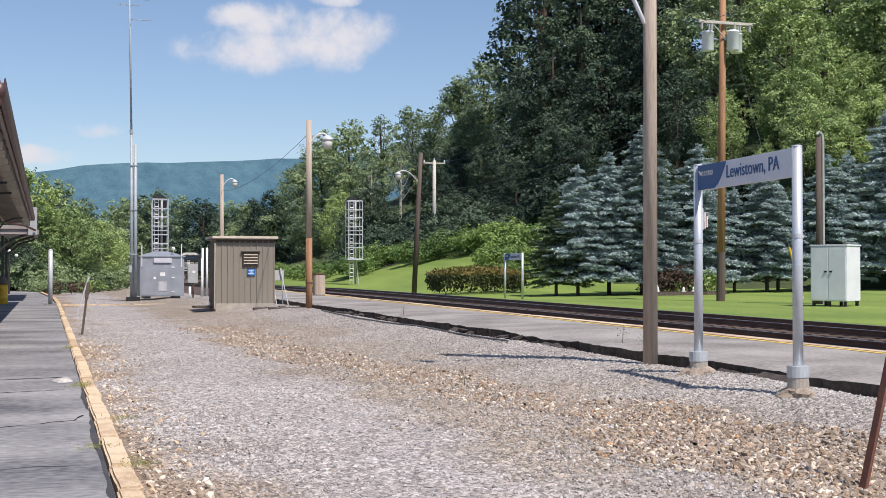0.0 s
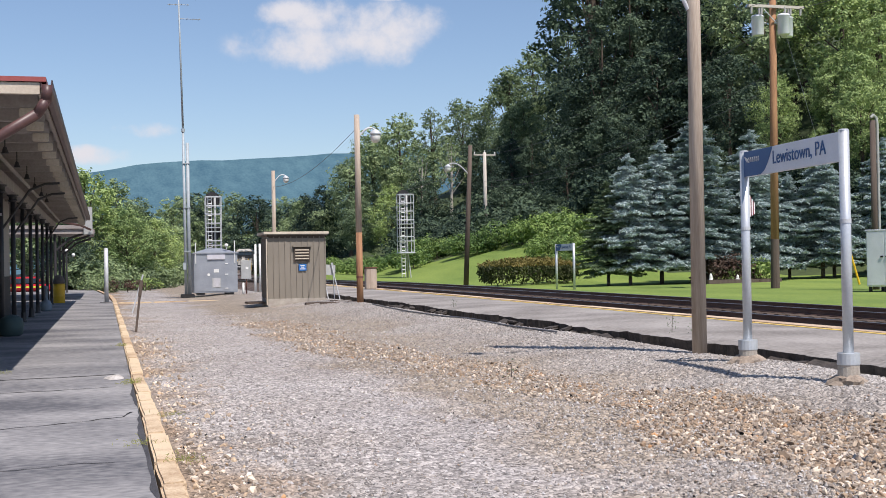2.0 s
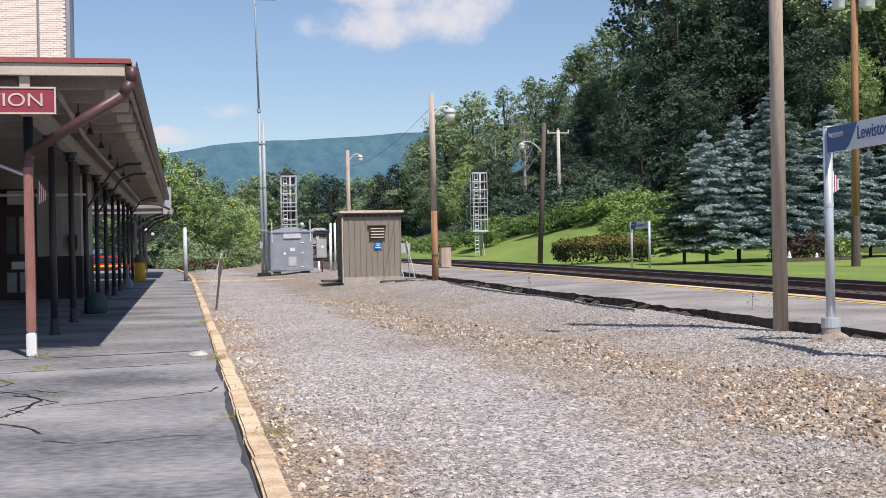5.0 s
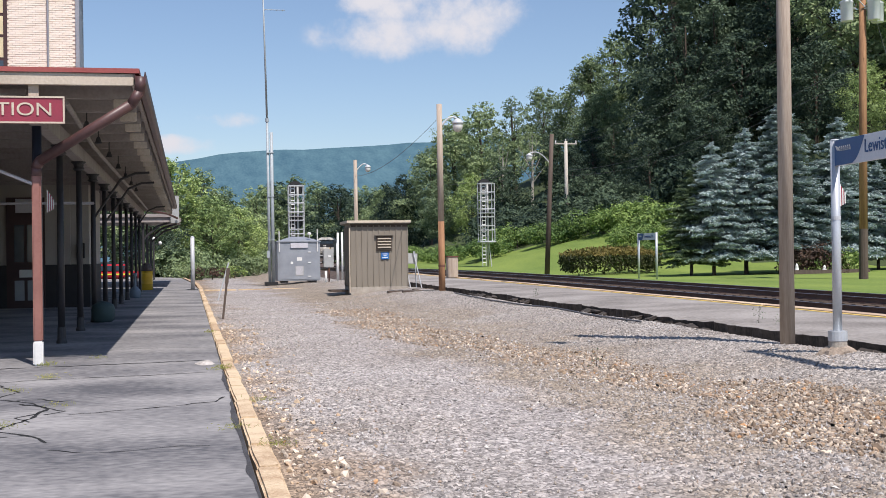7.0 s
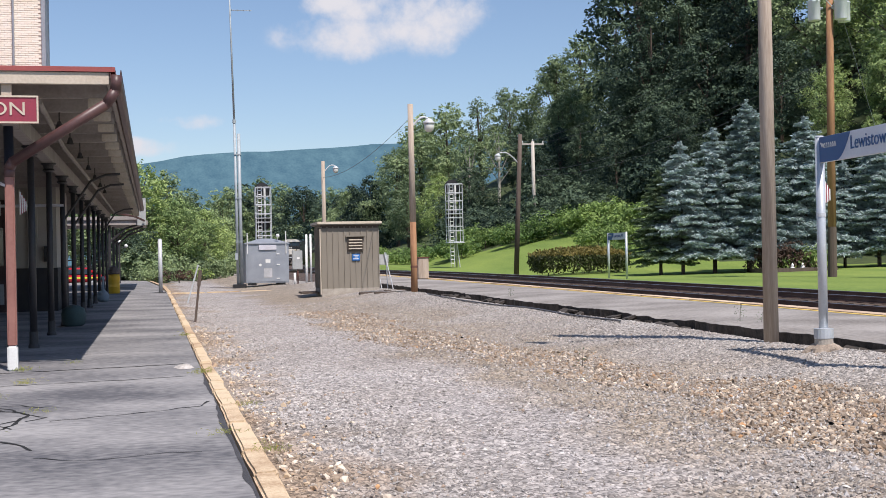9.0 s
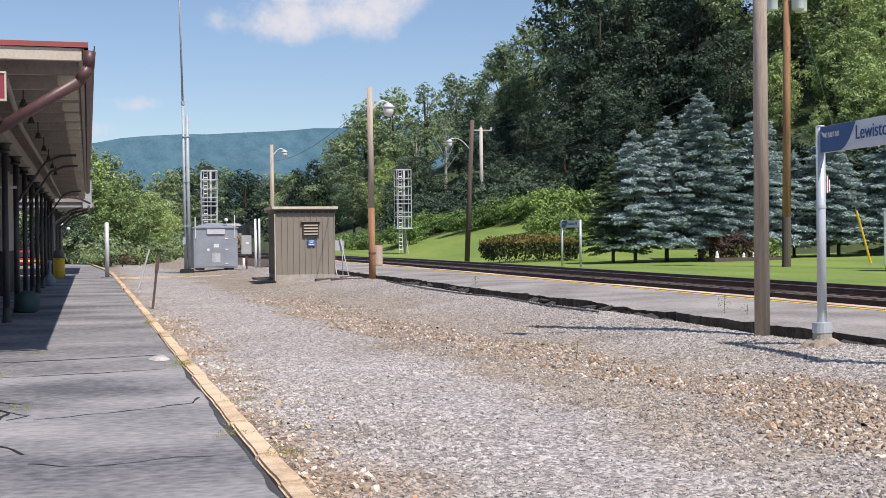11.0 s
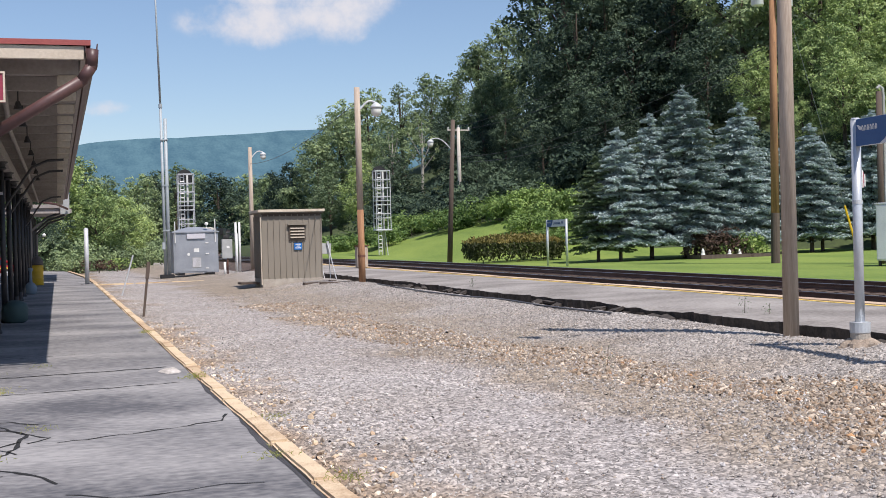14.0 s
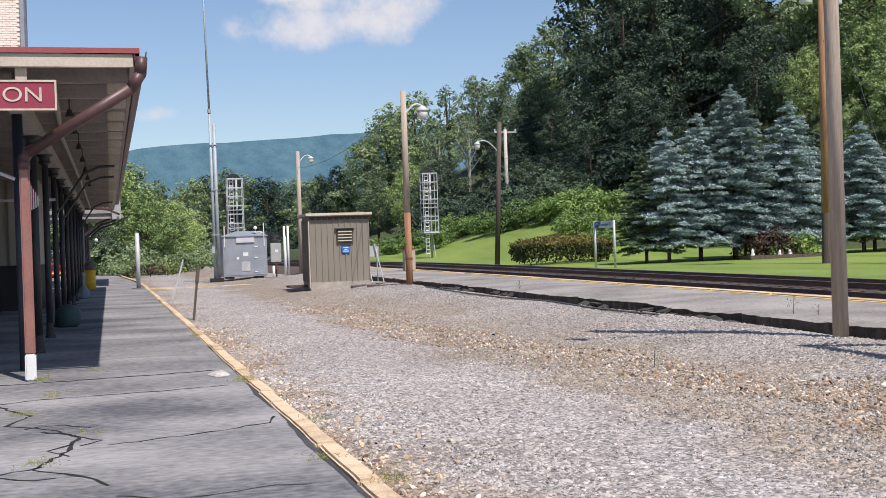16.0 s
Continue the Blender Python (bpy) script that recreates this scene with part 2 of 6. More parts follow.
M["lawn"] = material("lawn", (0.205, 0.275, 0.05), (0.115, 0.185, 0.03), 0.95, scale=0.3, fine=9, bump=0.6, spread=0.4, stretch=(1, 0.35, 1), space="World", depth=0.04)
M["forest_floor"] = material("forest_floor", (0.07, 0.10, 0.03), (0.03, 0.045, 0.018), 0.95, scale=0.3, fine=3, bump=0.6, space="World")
M["pole_wood"] = material("pole_wood", (0.52, 0.435, 0.355), (0.31, 0.24, 0.185), 0.9, scale=1.6, fine=14, bump=0.5, stretch=(6, 6, 0.35))
M["pole_brown"] = material("pole_brown", (0.44, 0.24, 0.12), (0.20, 0.095, 0.05), 0.85, scale=1.4, fine=12, bump=0.5, stretch=(5, 5, 0.3))
M["pole_dark"] = material("pole_dark", (0.13, 0.10, 0.08), (0.07, 0.05, 0.04), 0.9, scale=1.4, fine=12, bump=0.5, stretch=(5, 5, 0.3))
M["pole_pale"] = material("pole_pale", (0.58, 0.54, 0.48), (0.42, 0.38, 0.33), 0.85, scale=1.4, fine=12, bump=0.4, stretch=(5, 5, 0.3))
M["galvanised"] = material("galvanised", (0.60, 0.62, 0.645), (0.46, 0.48, 0.5), 0.6, 0.15, scale=6, fine=60, bump=0.08)
M["mast_steel"] = material("mast_steel", (0.40, 0.445, 0.47), (0.31, 0.35, 0.37), 0.6, 0.15, scale=6, fine=60, bump=0.05)
M["sign_post"] = material("sign_post", (0.60, 0.63, 0.66), (0.5, 0.53, 0.56), 0.4, 0.35, scale=3, fine=40, bump=0.05)
M["sign_face"] = material("sign_face", (0.72, 0.75, 0.80), (0.62, 0.65, 0.70), 0.45, scale=2, fine=30, bump=0.03)
M["sign_blue"] = material("sign_blue", (0.018, 0.10, 0.28), (0.014, 0.08, 0.23), 0.4, scale=2, fine=30, bump=0.03)
M["blue_plaque"] = material("blue_plaque", (0.03, 0.19, 0.55), (0.02, 0.13, 0.4), 0.45)
M["white"] = material("white", (0.80, 0.80, 0.78), (0.66, 0.66, 0.63), 0.6, scale=3, fine=40, bump=0.08)
M["concrete"] = material("concrete", (0.46, 0.42, 0.36), (0.30, 0.26, 0.22), 0.95, scale=3, fine=35, bump=0.6)
M["salt"] = material("salt", (0.62, 0.58, 0.54), (0.34, 0.31, 0.28), 0.95, scale=8, fine=40, bump=0.6)
M["mound"] = material("mound", (0.40, 0.33, 0.26), (0.20, 0.155, 0.12), 0.95, scale=6, fine=30, bump=0.9)
M["rust"] = material("rust", (0.20, 0.085, 0.055), (0.11, 0.045, 0.032), 0.85, scale=4, fine=60, bump=0.4)
M["siding"] = material("siding", (0.252, 0.222, 0.18), (0.215, 0.188, 0.15), 0.65, scale=0.8, fine=40, bump=0.1)
M["siding_dark"] = material("siding_dark", (0.09, 0.07, 0.055), None, 0.8)
M["roof_trim"] = material("roof_trim", (0.66, 0.58, 0.46), (0.48, 0.40, 0.31), 0.6, scale=2)
M["cabinet_grey"] = material("cabinet_grey", (0.34, 0.365, 0.40), (0.25, 0.27, 0.30), 0.5, 0.25, scale=1.5, fine=30, bump=0.08)
M["cabinet_light"] = material("cabinet_light", (0.61, 0.60, 0.64), (0.50, 0.49, 0.53), 0.55, scale=1.5, fine=30, bump=0.08)
M["cabinet_white"] = material("cabinet_white", (0.80, 0.80, 0.84), (0.68, 0.68, 0.72), 0.5, scale=1.5, fine=30, bump=0.05)
M["meter_grey"] = material("meter_grey", (0.42, 0.43, 0.42), None, 0.6)
M["black"] = material("black", (0.012, 0.012, 0.013), (0.025, 0.024, 0.024), 0.55, scale=2, fine=20, bump=0.08)
M["loco_black"] = material("loco_black", (0.018, 0.019, 0.021), (0.032, 0.03, 0.03), 0.42, scale=1.2, fine=20, bump=0.05)
M["loco_white"] = material("loco_white", (0.76, 0.73, 0.66), (0.6, 0.55, 0.46), 0.5, scale=1.6, fine=20, bump=0.05)
M["loco_yellow"] = material("loco_yellow", (0.75, 0.48, 0.03), None, 0.5)
M["dirt_steel"] = material("dirt_steel", (0.17, 0.14, 0.12), (0.07, 0.055, 0.05), 0.75, 0.2, scale=2, fine=20, bump=0.3)
M["glass"] = material("glass", (0.05, 0.07, 0.09), (0.03, 0.045, 0.06), 0.08, 0.0, bump=0.0, spec=0.9)
M["lamp_glass"] = material("lamp_glass", (0.78, 0.77, 0.72), None, 0.25, bump=0.0)
M["canopy_red"] = material("canopy_red", (0.36, 0.085, 0.075), (0.26, 0.06, 0.055), 0.6, scale=1.0, fine=30)
M["cream"] = material("cream", (0.60, 0.52, 0.42), (0.42, 0.35, 0.27), 0.75, scale=1.4, fine=25, bump=0.2)
M["soffit"] = material("soffit", (0.37, 0.335, 0.315), (0.25, 0.22, 0.205), 0.8, scale=1.2, fine=18, bump=0.3, stretch=(1, 4, 1))
M["gutter"] = material("gutter", (0.115, 0.055, 0.05), (0.07, 0.035, 0.034), 0.45, scale=2, fine=20, bump=0.05)
M["downpipe"] = material("downpipe", (0.33, 0.155, 0.125), (0.24, 0.105, 0.085), 0.45, scale=2, fine=20, bump=0.06)
M["column"] = material("column", (0.045, 0.042, 0.045), (0.025, 0.024, 0.026), 0.5, scale=2, fine=30, bump=0.08)
M["column_navy"] = material("column_navy", (0.02, 0.03, 0.055), None, 0.5)
M["brick"] = material("brick", (0.86, 0.81, 0.71), (0.78, 0.71, 0.60), 0.85, scale=0.8, fine=30, bump=0.4, island=0.5)
M["mortar"] = material("mortar", (0.80, 0.735, 0.64), None, 0.95)
M["wainscot"] = material("wainscot", (0.035, 0.032, 0.034), None, 0.7)
M["wall_cream"] = material("wall_cream", (0.44, 0.41, 0.37), (0.34, 0.31, 0.28), 0.8, scale=0.8, fine=30, bump=0.2)
M["frame_maroon"] = material("frame_maroon", (0.06, 0.03, 0.03), None, 0.6)
M["blind"] = material("blind", (0.72, 0.66, 0.42), None, 0.8)
M["sign_red"] = material("sign_red", (0.33, 0.036, 0.068), (0.24, 0.035, 0.058), 0.6, scale=4, fine=30)
M["bin_yellow"] = material("bin_yellow", (0.70, 0.43, 0.02), (0.55, 0.33, 0.02), 0.5, scale=3)
M["pot_blue"] = material("pot_blue", (0.22, 0.28, 0.33), None, 0.7)
M["pot_green"] = material("pot_green", (0.05, 0.09, 0.09), None, 0.7)
M["car_red"] = material("car_red", (0.42, 0.02, 0.03), None, 0.25, bump=0.0)
M["rubber"] = material("rubber", (0.02, 0.02, 0.02), None, 0.8)
M["hi_vis"] = material("hi_vis", (0.7, 0.85, 0.05), None, 0.6)
M["orange"] = material("orange", (0.85, 0.20, 0.03), None, 0.6)
M["wire"] = material("wire", (0.10, 0.10, 0.11), None, 0.6, bump=0.0)
M["guard"] = material("guard", (0.85, 0.52, 0.02), None, 0.5)
M["can_grey"] = material("can_grey", (0.78, 0.80, 0.84), (0.66, 0.68, 0.73), 0.45, bump=0.05)
M["porcelain"] = material("porcelain", (0.45, 0.44, 0.42), None, 0.3)
M["bark"] = material("bark", (0.13, 0.10, 0.075), (0.06, 0.045, 0.035), 0.95, scale=2, fine=14, bump=0.7)
M["bark_pale"] = material("bark_pale", (0.45, 0.43, 0.38), (0.25, 0.23, 0.2), 0.95, scale=2, fine=14, bump=0.5)
for key, a, b2 in (("leaf_weeds", (0.30, 0.42, 0.12), (0.10, 0.18, 0.055)), ("leaf_mid", (0.33, 0.42, 0.20), (0.12, 0.18, 0.10)), ("leaf_dark", (0.13, 0.185, 0.115), (0.032, 0.056, 0.046)), ("leaf_green", (0.47, 0.58, 0.22), (0.17, 0.26, 0.10)),
                   ("leaf_light", (0.42, 0.52, 0.16), (0.14, 0.23, 0.07)), ("leaf_blue", (0.49, 0.58, 0.575), (0.25, 0.325, 0.32)),
                   ("leaf_spruce_green", (0.22, 0.29, 0.17), (0.10, 0.15, 0.08)), ("leaf_brown", (0.13, 0.075, 0.05), (0.06, 0.04, 0.03)),
                   ("leaf_hedge", (0.07, 0.085, 0.03), (0.028, 0.035, 0.015)), ("leaf_rust", (0.25, 0.20, 0.06), (0.11, 0.11, 0.03)),
                   ("grass_dry", (0.48, 0.44, 0.15), (0.24, 0.27, 0.07))):
    M[key] = material(key, a, b2, 0.85 if key == "leaf_dark" else 0.6, scale=0.42, fine=1.5, bump=0.0, island=0.45, spread=0.6, transmit=0.25, spec=0.15 if key == "leaf_dark" else 0.35)
# distance haze is put into the blue base colour and a faint glow
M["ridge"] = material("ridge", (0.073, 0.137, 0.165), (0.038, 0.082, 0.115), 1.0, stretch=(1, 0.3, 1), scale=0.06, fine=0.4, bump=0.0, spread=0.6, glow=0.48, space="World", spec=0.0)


# ---- builders ----
def part(name, bm, mat, parent=None, label="", smooth=False):
    me = bpy.data.meshes.new(name)
    bm.to_mesh(me)
    bm.free()
    me.materials.append(M[mat])
    if smooth:
        me.polygons.foreach_set("use_smooth", [True] * len(me.polygons))
    ob = new(name, me)
    if parent is not None:
        ob.parent = parent
    if label:
        ob["label"] = label
    return ob


def thing(name, label, category, at=(0, 0, 0), turn=0, group="", kind=""):
    ob = new(name)
    ob.empty_display_size = 0.2
    ob.matrix_world = pose(*at, 0, 0, turn)
    return tagged(ob, label, category, group, kind)


def box(x0, x1, y0, y1, z0, z1, bevel=0.0, bm=None):
    bm = bm or bmesh.new()
    made = bmesh.ops.create_cube(bm, size=1)["verts"]
    for v in made:
        v.co = Vector(((x0 + x1) / 2 + v.co.x * (x1 - x0), (y0 + y1) / 2 + v.co.y * (y1 - y0), (z0 + z1) / 2 + v.co.z * (z1 - z0)))
    if bevel:
        edges = list({e for v in made for e in v.link_edges})
        bmesh.ops.bevel(bm, geom=edges, offset=bevel, segments=2, affect="EDGES")
    return bm


def rod(p, q, r, r2=None, seg=10, bm=None, caps=True):
    bm = bm or bmesh.new()
    p, q = Vector(p), Vector(q)
    d = q - p
    turn = d.to_track_quat("Z", "Y").to_matrix().to_4x4()
    m = Matrix.Translation((p + q) / 2) @ turn
    bmesh.ops.create_cone(bm, cap_ends=caps, segments=seg, radius1=r, radius2=r if r2 is None else r2, depth=d.length, matrix=m)
    return bm


def tube(points, r, seg=8, bm=None):
    """A bent pipe: rods with a ball at each bend."""
    bm = bm or bmesh.new()
    for a, b in zip(points, points[1:]):
        rod(a, b, r, seg=seg, bm=bm)
    for a in points[1:-1]:
        bmesh.ops.create_uvsphere(bm, u_segments=seg, v_segments=6, radius=r, matrix=Matrix.Translation(a))
    return bm


def lathe(profile, seg=16, bm=None):
    """A turned body from (radius, height) pairs."""
    bm = bm or bmesh.new()
    rings = []
    for r, z in profile:
        rings.append([bm.verts.new((r * math.cos(2 * math.pi * k / seg), r * math.sin(2 * math.pi * k / seg), z)) for k in range(seg)])
    for a, b in zip(rings, rings[1:]):
        for k in range(seg):
            bm.faces.new((a[k], a[(k + 1) % seg], b[(k + 1) % seg], b[k]))
    bm.faces.new(list(reversed(rings[0])))
    bm.faces.new(rings[-1])
    return bm


def sweep(path, profile, bm=None):
    """Profile points (side, up) carried along the path points, side being to the right of the way."""
    bm = bm or bmesh.new()
    rings = []
    for i, p in enumerate(path):
        a, b = Vector(path[max(i - 1, 0)]), Vector(path[min(i + 1, len(path) - 1)])
        d = (b - a).normalized()
        side = d.cross(Vector((0, 0, 1))).normalized()
        rings.append([bm.verts.new(Vector(p) + side * s + Vector((0, 0, u))) for s, u in profile])
    n = len(profile)
    for a, b in zip(rings, rings[1:]):
        for k in range(n):
            bm.faces.new((a[k], b[k], b[(k + 1) % n], a[(k + 1) % n]))
    bm.faces.new(rings[0])
    bm.faces.new(list(reversed(rings[-1])))
    bmesh.ops.recalc_face_normals(bm, faces=bm.faces)
    return bm


def lettering(name, words, size, mat, parent, at, turn=(90, 0, 0), align="LEFT", depth=0.003, wide=1.0):
    cu = bpy.data.curves.new(name, "FONT")
    cu.body, cu.size, cu.align_x, cu.extrude = words, size, align, depth
    cu.materials.append(M[mat])
    ob = new(name, cu)
    ob.parent = parent
    ob.matrix_basis = pose(*at, *turn) @ Matrix.Diagonal((wide, 1, 1, 1))
    return ob


def smooth01(a, b, x):
    t = min(max((x - a) / (b - a), 0.0), 1.0)
    return t * t * (3 - 2 * t)


# ---- the lie of the land ----
def track_x(y):
    """Centre line of the near track: straight, then a slight bend left and a long one to the right far off."""
    far = max(0.0, y - 100)
    return 14.5 - 0.0004 * max(0.0, min(y, 100) - 45) ** 2 - 0.044 * far + 0.0011 * far * far


def deck_z(y):
    return 0.27 + 0.0045 * min(max(y - 16, -16), 60)


def lawn_z(x, y):
    z = 0.16 + 0.012 * max(0.0, x - 23) + 0.016 * min(max(0.0, y - 72), 90)
    z += 0.24 * min(max(x - 24, 0.0), 12) * smooth01(67, 94, y)
    d = (x - 37) + 0.1 * (y - 75) - 1.3 * max(0.0, 75 - y)
    return z + 0.46 * max(0.0, min(d, 70)) * smooth01(0, 10, d) * (1 - 0.9 * smooth01(150, 200, y))


def yard_z(x, y):
    """Gravel yard between the two platforms: a shallow dip that climbs to the far one."""
    near = 1 - smooth01(32, 42, y)
    far = 0.16 + 0.0022 * min(max(y - 12, 0), 50) - 0.05 * near
    z = -0.09 + 0.03 * smooth01(3, 6, x) - 0.05 * near * smooth01(4.5, 7, x) + (far + 0.06 + 0.05 * near) * smooth01(5.6 + 1.3 * near, 9.2, x)
    z -= (0.05 + 0.10 * max(0.0, noise.noise((1.0, y * 0.3, 9))) + 0.03 * noise.noise((2.0, y * 1.7, 3))) * smooth01(9.22, 9.5, x)
    z += 0.035 * noise.noise((x * 0.5, y * 0.35, 0.3)) + 0.012 * noise.noise((x * 2.1, y * 2.1, 4.0))
    z += 0.02 * smooth01(36, 47, y) * smooth01(3.5, 6.5, x) * (1 - smooth01(7.5, 9.2, x))
    if x < 1.6:
        z = min(z, -0.05)
    return z


relief = random.Random(17)


def rough_yard(x, y):
    """The yard with the loose relief of crushed stone on it."""
    z = ground_z(x, y)
    if 0.9 < x < 9.5 and 4 < y < 46:
        z += relief.uniform(-0.015, 0.015) * (0.5 if 1.9 < x + 1.6 * noise.noise((x * 0.3, y * 0.22, 8)) < 3.9 else 1.0)
    return z


def sheet(name, xs, ys, height, mat, smooth=True):
    xs, ys = list(xs), list(ys)
    verts = [(x, y, height(x, y)) for y in ys for x in xs]
    w = len(xs)
    faces = [(j * w + i, j * w + i + 1, (j + 1) * w + i + 1, (j + 1) * w + i) for j in range(len(ys) - 1) for i in range(w - 1)]
    me = bpy.data.meshes.new(name)
    me.from_pydata(verts, [], faces)
    me.polygons.foreach_set("use_smooth", [smooth] * len(me.polygons))
    me.materials.append(M[mat])
    return new(name, me)


def ground_z(x, y):
    if x < -40 or y < -60 or y > 165 or x > 175:
        base = -0.3
    else:
        base = yard_z(x, y)
    if y > 66:
        base = min(base, 0.05)
    if x > 9.6:
        base = -0.25 if y < 70 else -0.3
    if x < 0.7 and y < 64:
        base = -0.3
    return base


gx = [-2500, -900, -300, -100, -40, -20, -10, -4, -1, 0.4] + [0.72 + 0.042 * i for i in range(211)] + [9.8, 10.4, 12, 16, 22, 40, 90, 175, 400, 900, 2500]
gy = [-2000, -500, -120, -60, -20] + [-6 + 0.5 * i for i in range(22)] + [5 + 0.042 * i for i in range(310)] + [18.02 + 0.07 * i for i in range(200)] + [32.02 + 0.12 * i for i in range(110)] + [45.4 + 1.2 * i for i in range(24)] + [76, 85, 100, 120, 165, 300, 700, 1500, 3500]
tagged(sheet("ground", gx, gy, rough_yard, "gravel", False), "grey crushed-stone yard between the platforms", "ground", kind="structure")
lx = [18.6 + 1.1 * i for i in range(50)] + [76, 84, 95, 110, 130, 160, 200, 300]
ly = [-40, -20, -5, 8] + [14 + 2.2 * i for i in range(62)] + [155, 170, 190, 220, 300, 420]
lawn = tagged(sheet("lawn", lx, ly, lambda x, y: lawn_z(x, y) if x > track_x(y) + 6.6 - 0.6 else -0.5, "lawn"), "mown bright green lawn beside the railway track", "lawn", kind="structure")

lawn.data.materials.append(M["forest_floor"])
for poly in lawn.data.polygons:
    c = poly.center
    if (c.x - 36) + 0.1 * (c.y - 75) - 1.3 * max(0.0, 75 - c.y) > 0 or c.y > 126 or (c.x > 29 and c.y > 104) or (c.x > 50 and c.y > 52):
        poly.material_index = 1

# ---- station platform, kerb, far platform ----
station_platform = thing("station_platform", "weathered grey asphalt station platform with cracks", "platform", kind="structure")
part("asphalt", box(-22, 0.64, -14, 63, -0.4, 0.0), "asphalt", station_platform)
far_path = bmesh.new()
sweep([(-3.6, 63, 0), (-3.8, 75, 0.02), (-4.6, 92, 0.1), (-6.5, 120, 0.3)], [(-9, -0.4), (4.2, -0.4), (4.2, 0.0), (-9, 0.0)], far_path)
part("asphalt_path", far_path, "asphalt", station_platform)

# cracks: thin dark seams lying on the asphalt
rng = random.Random(5)


def seam(points, width, name="crack"):
    pts = []
    for (ax, ay), (bx, by) in zip(points, points[1:]):
        n = max(2, int(math.hypot(bx - ax, by - ay) / 0.12))
        for k in range(n):
            t = k / n
            pts.append((ax + (bx - ax) * t + rng.uniform(-0.02, 0.02), ay + (by - ay) * t + rng.uniform(-0.035, 0.035)))
    bm = bmesh.new()
    last = None
    for i, (x, y) in enumerate(pts):
        a = Vector(pts[max(i - 1, 0)]), Vector(pts[min(i + 1, len(pts) - 1)])
        d = (a[1] - a[0]).normalized()
        w = width * rng.uniform(0.3, 1.2)
        pair = [bm.verts.new((x - d.y * w, y + d.x * w, 0.004)), bm.verts.new((x + d.y * w, y - d.x * w, 0.004))]
        if last:
            bm.faces.new((last[0], last[1], pair[1], pair[0]))
        last = pair
    return part(name, bm, "crack", station_platform)


seam([(-6, 17.2), (-1.5, 17.7), (0.0, 17.95), (0.55, 18.1)], 0.034)
seam([(-5, 14.9), (-2.45, 15.3), (-1.7, 15.75), (-0.4, 15.85), (0.55, 16.1)], 0.02)
seam([(-1.0, 11.9), (0.0, 12.3), (0.45, 12.6), (0.58, 13.1)], 0.014)
seam([(-2.2, 15.4), (-2.0, 14.8), (-1.75, 14.3), (-1.95, 13.6), (-1.5, 13.1), (-1.25, 12.5), (-1.35, 11.6), (-1.55, 10.9), (-1.15, 10.4), (-0.92, 9.9)], 0.022)
seam([(-1.6, 13.0), (-1.35, 12.7), (-1.05, 12.2), (-1.3, 11.9)], 0.02)
seam([(-1.75, 13.3), (-1.4, 13.4), (-1.1, 13.0)], 0.02)
seam([(-1.5, 11.0), (-1.9, 10.7), (-1.5, 10.45), (-1.2, 10.5)], 0.022)
seam([(-1.3, 12.1), (-1.5, 11.8), (-1.25, 11.3)], 0.02)
seam([(-0.95, 9.6), (-0.5, 9.3), (0.1, 9.5), (0.5, 9.4)], 0.008)
seam([(-1.6, 20.6), (-0.6, 20.9), (0.5, 20.8)], 0.012)
seam([(-1.5, 26.1), (0.5, 26.4)], 0.012)
seam([(-1.5, 31.0), (0.6, 31.4)], 0.012)

# fresh dark tar smeared along the kerb side
bm = bmesh.new()
last = None
for k in range(220):
    ty = 3.0 + 0.1 * k
    wide = max(0.008, 0.038 + 0.05 * noise.noise((ty * 0.5, 2, 7)) + 0.03 * noise.noise((ty * 1.9, 5, 1)) - 0.07 * smooth01(13, 20, ty))
    pair = [bm.verts.new((0.64 - wide, ty, 0.003)), bm.verts.new((0.638, ty, 0.003))]
    if last:
        bm.faces.new((last[0], last[1], pair[1], pair[0]))
    last = pair
part("tar_edge", bm, "tar", station_platform, "dark tar edge along the kerb")

# yellowed kerb stones, each one a little askew
kerb = thing("kerb", "worn yellow-painted stone kerb along the platform", "kerb", kind="structure")
kerb_meshes = []
for v in range(5):
    bm = box(-0.088, 0.088, -0.5, 0.5, -0.22, 0.0, bevel=0.02)
    bmesh.ops.subdivide_edges(bm, edges=[e for e in bm.edges if abs(e.verts[0].co.y - e.verts[1].co.y) > 0.5], cuts=11)
    for vert in bm.verts:
        wear = noise.noise_vector((vert.co.x * 6 + v * 7, vert.co.y * 2.4, vert.co.z * 6))
        vert.co += Vector((0.008 * wear.x, 0.003 * wear.y, 0.010 * wear.z))
    me = bpy.data.meshes.new("kerb_stone")
    bm.to_mesh(me)
    bm.free()
    me.materials.append(M["kerb"])
    kerb_meshes.append(me)
y = -6.0
while y < 62:
    length = rng.uniform(1.0, 2.3)
    ob = new("kerb_stone", rng.choice(kerb_meshes))
    ob.parent = kerb
    ob.matrix_basis = pose(0.745 + rng.uniform(-0.007, 0.007), y + length / 2, 0.015 + rng.uniform(-0.012, 0.012), rng.uniform(-0.3, 0.3), rng.uniform(-2, 2), rng.uniform(-0.5, 0.5)) @ Matrix.Diagonal((1, length - 0.02, 1, 1))
    y += length
for k in range(3):
    ob = new("kerb_stone", kerb_meshes[k])
    ob.parent = kerb
    ob.matrix_basis = pose(1.7 + 1.7 * k, 61.6 + 0.1 * k, -0.03, 0, 0, 90) @ Matrix.Diagonal((1, 1.6, 1, 1))
far_kerb = sweep([(0.75, 62, 0.0), (0.6, 75, 0.03), (-0.2, 92, 0.1)], [(-0.1, -0.2), (0.1, -0.2), (0.1, 0.03), (-0.1, 0.03)])
part("kerb_run", far_kerb, "kerb", kerb)

